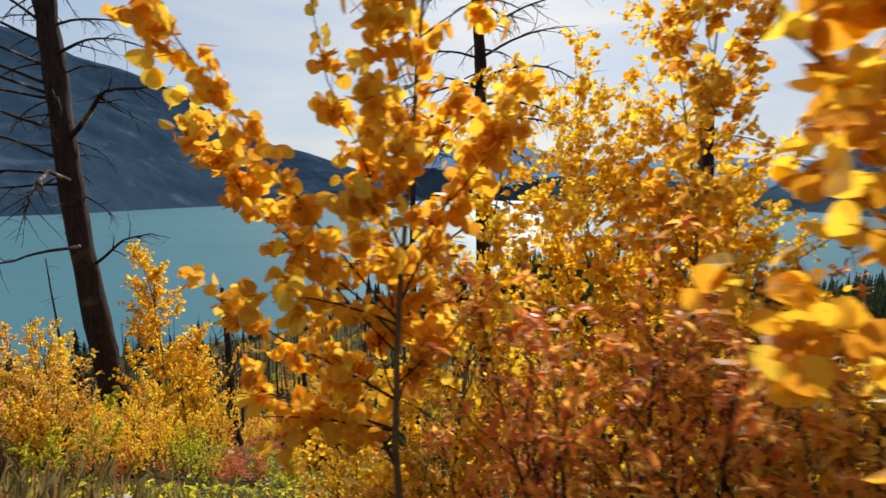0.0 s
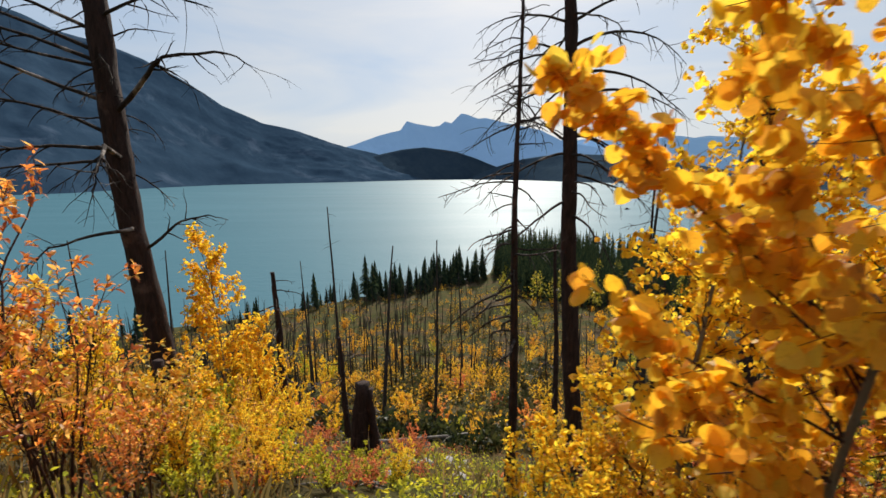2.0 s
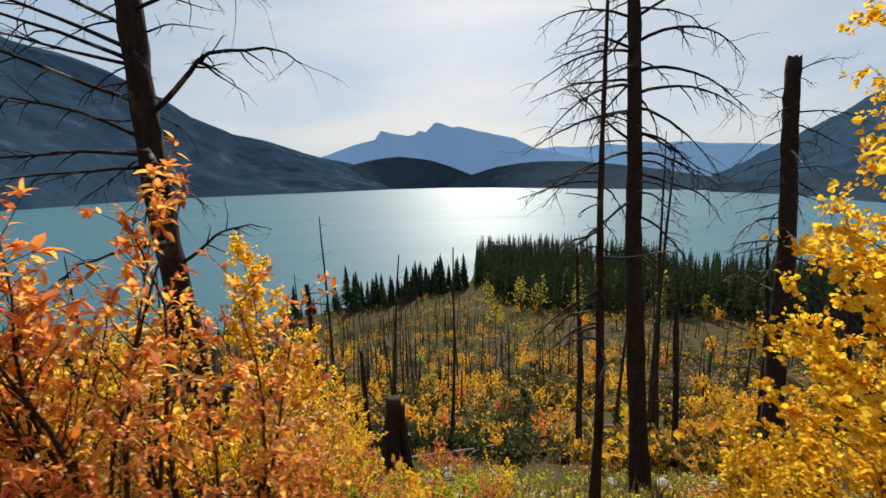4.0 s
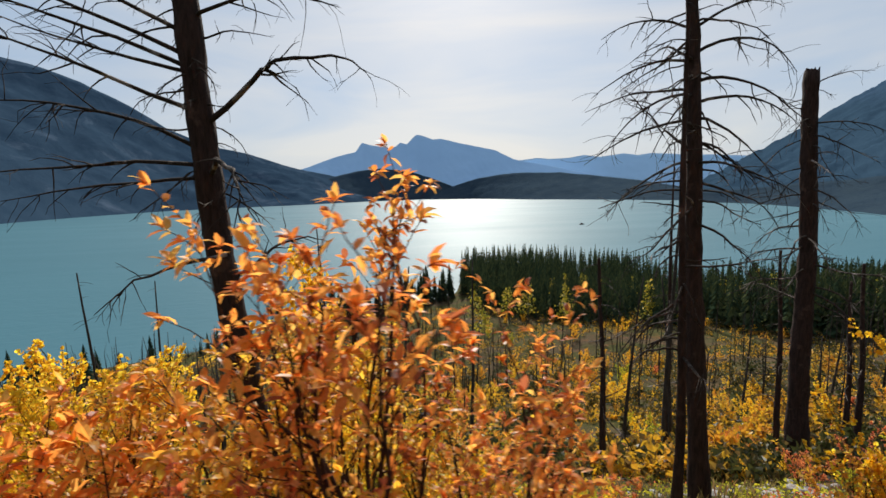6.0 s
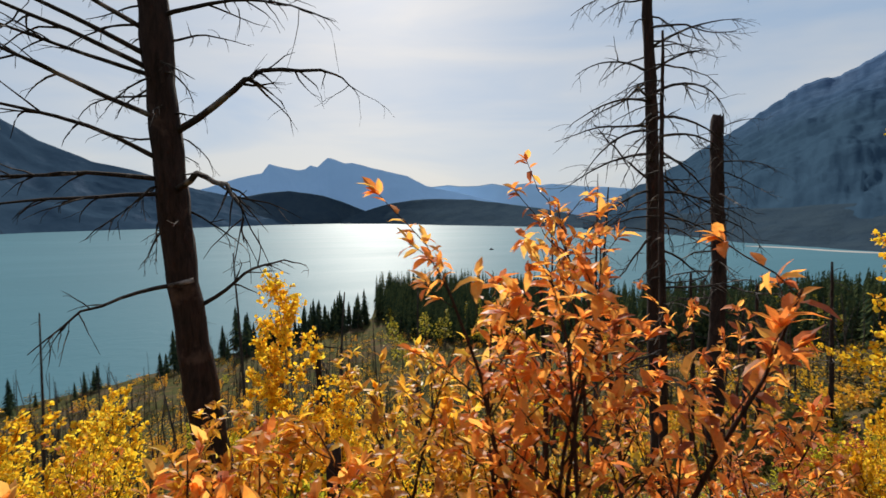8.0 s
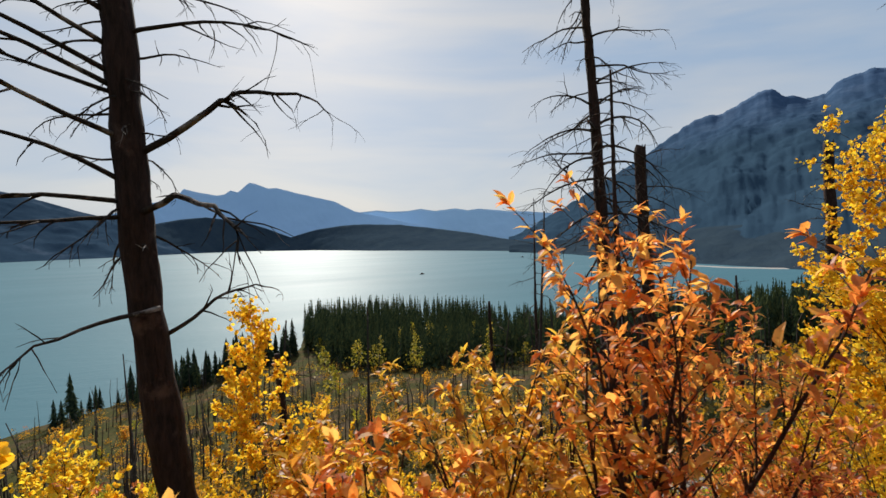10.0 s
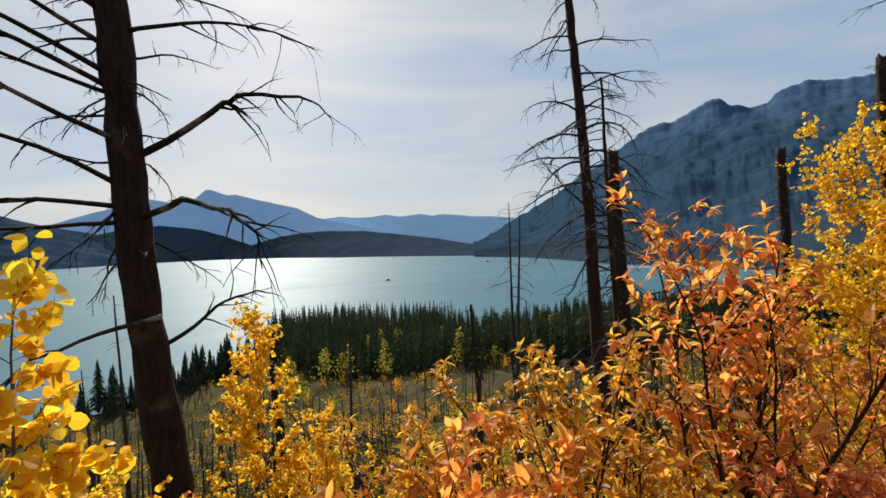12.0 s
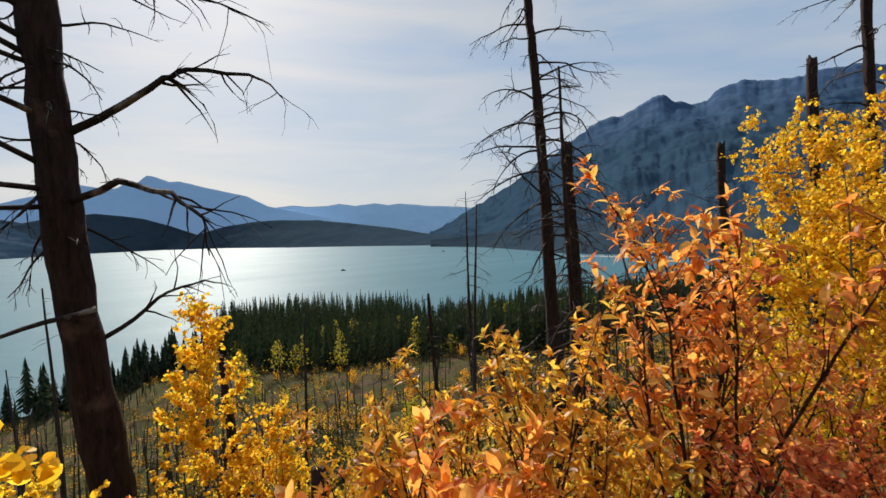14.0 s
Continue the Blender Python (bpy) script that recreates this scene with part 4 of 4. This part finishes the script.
# thin burnt stand towards the shore
g = np.random.default_rng(31)
lines = []
while len(lines) < 950:
    far, turn = 26 + 175 * g.uniform() ** 0.8, radians(g.uniform(-48, 80) if len(lines) < 650 else g.uniform(-48, 4))
    x, y = 1 + far * math.sin(turn), far * math.cos(turn)
    z = ground_z(x, y)
    if z < LAKE + 0.3 or noise.noise(Vector((x * 0.04, y * 0.04, 9))) < -0.25:
        continue
    h, r = g.uniform(2.5, 8.5), g.uniform(0.035, 0.08) * (1 + far / 200)
    lines.append([(Vector((x, y, z - 0.3)), r), (Vector((x + g.normal(0, 0.03) * h, y, z + h * 0.6)), r * 0.7), (Vector((x + g.normal(0, 0.07) * h, y + g.normal(0, 0.05) * h, z + h)), r * 0.3)])
v, f = tubes(lines, 4)
tagged(mesh_object("burnt_stand", v, f, SNAG), "thin bare burnt stems standing down to the shore", "dead trees", kind="stuff")


# ---- conifers on the headland ----
def conifer_data(rng, height, reach, tiers, n=7):
    verts, faces = [], []
    for k in range(tiers):
        f = k / (tiers - 1)
        z = height * (0.12 + 0.88 * f)
        r = reach * (1 - f) ** 0.8 * rng.uniform(0.75, 1.1) + 0.02 * height
        turn = rng.uniform(0, 6.28)
        for j in range(n):
            a = turn + 2 * math.pi * j / n + rng.uniform(-0.2, 0.2)
            rr = r * rng.uniform(0.65, 1.15)
            w = 0.42
            i0 = len(verts)
            drop = height * 0.055 * rng.uniform(0.5, 1.5)
            verts += [(0, 0, z + height * 0.05), (rr * 0.7 * math.cos(a - w), rr * 0.7 * math.sin(a - w), z - drop * 0.4), (rr * math.cos(a), rr * math.sin(a), z - drop), (rr * 0.7 * math.cos(a + w), rr * 0.7 * math.sin(a + w), z - drop * 0.4)]
            faces += [(i0, i0 + 1, i0 + 2), (i0, i0 + 2, i0 + 3)]
    return verts, faces


def conifer(seed, height):
    rng = np.random.default_rng(seed)
    thing = new("conifer")
    v, f = tubes([[(Vector((0, 0, -0.4)), 0.16), (Vector((0, 0, height * 0.9)), 0.03)]], 6)
    mesh_object("trunk", v, f, SNAG, thing)
    v, f = conifer_data(rng, height, height * 0.21, 22, 6)
    mesh_object("crown", v, f, NEEDLES, thing, smooth=False)
    return tagged(thing, "dark green narrow conifer near the shore", "conifer", "shore conifers")


CONIFERS = [conifer(130 + k, h) for k, h in enumerate((9, 11, 13))]
placed = 0
while placed < 110:
    b = radians(rng.normal(3.5, 5) if rng.uniform() < 0.6 else rng.uniform(-45, 9))
    d = float(np.interp(math.degrees(b), SHORE_B, SHORE_D)) - rng.uniform(1, 14)
    if b > radians(9.5):
        continue
    x, y = d * math.sin(b), d * math.cos(b)
    if placed < 3:
        plant(CONIFERS[placed], x, y)
    else:
        repeat(CONIFERS[placed % 3], x, y, rng.uniform(0, 360), rng.uniform(0.5, 1.15) * (1 if b > radians(-6) else 0.75))
    placed += 1

wood_v, wood_f = [], []
shapes = [conifer_data(np.random.default_rng(200 + k), 1.0, 0.15, 11, 5) for k in range(6)]
placed = 0
while placed < 3000:
    b, d = rng.uniform(10.4, 88), rng.uniform(96, 250)
    near = float(np.interp(b, [10, 11, 13, 18, 25, 34, 45, 90], [186, 178, 146, 132, 120, 112, 104, 96]))
    b = radians(b)
    x, y = d * math.sin(b), d * math.cos(b)
    z = ground_z(x, y)
    if shore(x, y) < 1.5 or d < near + noise.noise(Vector((x * 0.06, y * 0.06, 7))) * 9:
        continue
    v, f = shapes[placed % 6]
    h, t = rng.uniform(8.5, 15.5) * (1 if z < LAKE + 5 else 0.85), rng.uniform(0, 6.28)
    i0 = len(wood_v)
    c, s = math.cos(t) * h, math.sin(t) * h
    wood_v += [(x + p[0] * c - p[1] * s, y + p[0] * s + p[1] * c, z + p[2] * h) for p in v]
    wood_f += [tuple(i0 + i for i in q) for q in f]
    placed += 1
tagged(mesh_object("woodland", wood_v, wood_f, NEEDLES, smooth=False), "dense dark conifer wood on the headland", "woodland", kind="stuff")


pts, ways = [], []
for k in range(55):
    b, far = radians(rng.uniform(10, 60)), rng.uniform(108, 165)
    x, y = far * math.sin(b), far * math.cos(b)
    z, h, w = ground_z(x, y), rng.uniform(5, 11), rng.uniform(1.6, 3.2)
    if z < LAKE + 1:
        continue
    for _ in range(120):
        s = rng.uniform()
        pts.append((x + rng.normal(0, 0.5) * w * (1.15 - s), y + rng.normal(0, 0.5) * w * (1.15 - s), z + h * (0.25 + 0.75 * s)))
        ways.append(rng.normal(0, 1, 3))
v, f = leaves(rng, pts, ways, 0.55, 0.45, outline=FLAT)
tagged(mesh_object("turning_aspens", v, f, LEAF_TURNING, smooth=False), "yellow-green aspens turning among the conifers", "trees", kind="stuff")


def boat(x, y, turn):
    bm = bmesh.new()
    bmesh.ops.create_cube(bm, size=1)
    for v in bm.verts:
        taper = 0.35 if v.co.x > 0 else 0.9
        v.co = Vector((v.co.x * 7, v.co.y * 2.4 * taper * (1 if v.co.z > 0 else 0.6), v.co.z * 1.0 + 0.3))
    thing = new("boat")
    part("hull", bm, SNAG, thing)
    bm = bmesh.new()
    bmesh.ops.create_cube(bm, size=1)
    for v in bm.verts:
        v.co = Vector((v.co.x * 2.4 - 0.6, v.co.y * 1.5, v.co.z * 1.2 + 1.3))
    bmesh.ops.bevel(bm, geom=bm.edges[:], offset=0.15, segments=1)
    part("cabin", bm, SNAG, thing)
    thing.matrix_basis = pose(x, y, LAKE, 0, 0, turn)
    return tagged(thing, "small dark boat far out on the lake", "boat", "boats on the lake")


# sandy spit across the bay
verts, faces = [], []
for i in range(41):
    s = i / 40
    cx, cy = 562 + 42 * s + 8 * math.sin(s * 7), 432 - 150 * s
    wide = (7 + 4 * noise.noise(Vector((s * 6, 0, 1)))) * min(1, 8 * s + 0.1)
    for w, z in ((-1, -0.6), (-0.5, 0.5), (0.3, 0.9), (1, -0.6)):
        verts.append((cx + w * wide, cy + 0.3 * w * wide, LAKE + z))
for i in range(40):
    faces += [(4 * i + k, 4 * i + k + 1, 4 * i + k + 5, 4 * i + k + 4) for k in range(3)]
tagged(mesh_object("sandbar", verts, faces, ROCK), "pale low gravel spit across the bay", "sandbar", kind="structure")

boat(241, 516, 20)
boat(599, 779, 150)


# ---- logs, rocks and grass ----
def log(seed, length, r):
    rng = np.random.default_rng(seed)
    thing = new("fallen_log")
    line = wander(rng, (-length / 2, 0, r * 0.8), (1, 0, 0), length, 7, r, r * 0.5, 0, 0.02)
    lines = [line] + [wander(rng, along(line, rng.uniform(0.2, 0.9))[0], rng.normal(0, 1, 3) + np.array((0, 0, 0.6)), rng.uniform(0.2, 0.7), 3, 0.02, 0.006, 0, 0.2) for _ in range(5)]
    v, f = tubes(lines, 7)
    mesh_object("trunk", v, f, LOG, thing)
    return tagged(thing, "weathered silver-grey fallen log on the slope", "log", "fallen logs")


LOGS = [log(150 + k, 4.0 + k, 0.09) for k in range(3)]
for k in range(46):
    y = 14.5 + 70 * rng.uniform() ** 1.5
    x = rng.uniform(-0.7, 1.2) * y + 2
    slope = math.degrees(math.atan2(ground_z(x + 1, y, False) - ground_z(x - 1, y, False), 2))
    m = pose(x, y, ground_z(x, y) + 0.05, 0, -slope, 0) @ pose(0, 0, 0, 0, 0, rng.normal(0, 14))
    ob = LOGS[k] if k < 3 else copy_thing(LOGS[k % 3], m)
    ob.matrix_basis = m


def rock(seed):
    rng = np.random.default_rng(seed)
    bm = bmesh.new()
    bmesh.ops.create_icosphere(bm, subdivisions=2, radius=1)
    for v in bm.verts:
        k = 1 + 0.35 * noise.noise(v.co * 1.4 + Vector((seed, 0, 0)))
        v.co = Vector((v.co.x * k * 1.2, v.co.y * k, v.co.z * k * 0.55))
    me = bpy.data.meshes.new("rock")
    bm.to_mesh(me)
    bm.free()
    me.materials.append(ROCK)
    return tagged(new("rock", me), "pale angular limestone lying in the litter", "rock", "loose rocks")


ROCKS = [rock(160 + k) for k in range(4)]
for k in range(190):
    if k > 149:
        x, y = rng.normal(0.95, 0.4), rng.normal(2.55, 0.35)
    elif k < 60:
        x, y = rng.uniform(2.5, 13), rng.uniform(2.2, 11)
    else:
        y = 8 + 16 * rng.uniform()
        x = rng.uniform(-0.4, 1.2) * y + 2
    s = rng.uniform(0.04, 0.14) * (0.5 if k > 149 else 1)
    m = pose(x, y, ground_z(x, y) + s * 0.2, 0, 0, rng.uniform(0, 360))
    ob = ROCKS[k] if k < 4 else copy_thing(ROCKS[k % 4], m)
    ob.matrix_basis = m @ Matrix.Diagonal((s, s, s, 1))

# stony patch beyond the shrubs
g = np.random.default_rng(33)
for k in range(105):
    a, d = g.uniform(0, 6.28), g.uniform() ** 0.5
    x, y = 11.5 + 5 * d * math.cos(a), 8.6 + 2.8 * d * math.sin(a) - 0.2
    s = g.uniform(0.03, 0.12)
    m = pose(x, y, ground_z(x, y) + s * 0.2, 0, 0, g.uniform(0, 360))
    copy_thing(ROCKS[k % 4], m).matrix_basis = m @ Matrix.Diagonal((s, s, s, 1))

pts, ways = [], []
for k in range(26000):
    y = 0.9 + 30 * rng.uniform() ** 1.7
    x = rng.uniform(-0.9, 1.25) * (y + 3) + 2.5
    if noise.noise(Vector((x * 0.5, y * 0.5, 5))) < -0.15:
        continue
    z = ground_z(x, y)
    pts.append((x, y, z - 0.02))
    ways.append((rng.normal(0, 0.4), rng.normal(0, 0.4), 1))
v, f = leaves(rng, pts, ways, 0.26, 0.02, 0.1, 0.4)
tagged(mesh_object("grass", v, f, GRASS, smooth=False), "sparse dry grass and withered stalks", "grass", kind="stuff")

for name, seed, mat, share, label in (("ground_cover", 11, LEAF_GREEN, -0.2, "low leafy plants and moss on the litter"), ("red_cover", 12, LEAF_RED, 0.22, "low reddened leaves of creeping plants")):
    g = np.random.default_rng(seed)
    pts, ways = [], []
    for k in range(8000):
        y = 2.5 + 24 * g.uniform() ** 1.3
        x = g.uniform(-0.9, 1.25) * (y + 2) + 2.5
        if noise.noise(Vector((x * 0.35, y * 0.35, seed))) < share:
            continue
        z = ground_z(x, y)
        for _ in range(5):
            pts.append((x + g.normal(0, 0.07), y + g.normal(0, 0.07), z + abs(g.normal(0, 0.06))))
            ways.append((g.normal(0, 1), g.normal(0, 1), 0.5))
    v, f = leaves(g, pts, ways, 0.07, 0.04)
    tagged(mesh_object(name, v, f, mat, smooth=False), label, "ground cover", kind="stuff")

# charred sticks and litter
g = np.random.default_rng(13)
lines = []
for k in range(700):
    y = 3 + 22 * g.uniform()
    x = g.uniform(-0.8, 1.2) * (y + 2) + 2.5
    a, n = g.uniform(0, 6.28), g.uniform(0.15, 0.8)
    x2, y2 = x + n * math.cos(a), y + n * math.sin(a)
    lines.append([(Vector((x, y, ground_z(x, y) + 0.02)), 0.012), (Vector(((x + x2) / 2, (y + y2) / 2, ground_z((x + x2) / 2, (y + y2) / 2) + 0.05)), 0.01), (Vector((x2, y2, ground_z(x2, y2) + 0.03)), 0.006)])
v, f = tubes(lines, 5)
tagged(mesh_object("sticks", v, f, LOG), "pale broken sticks scattered on the slope", "sticks", kind="stuff")
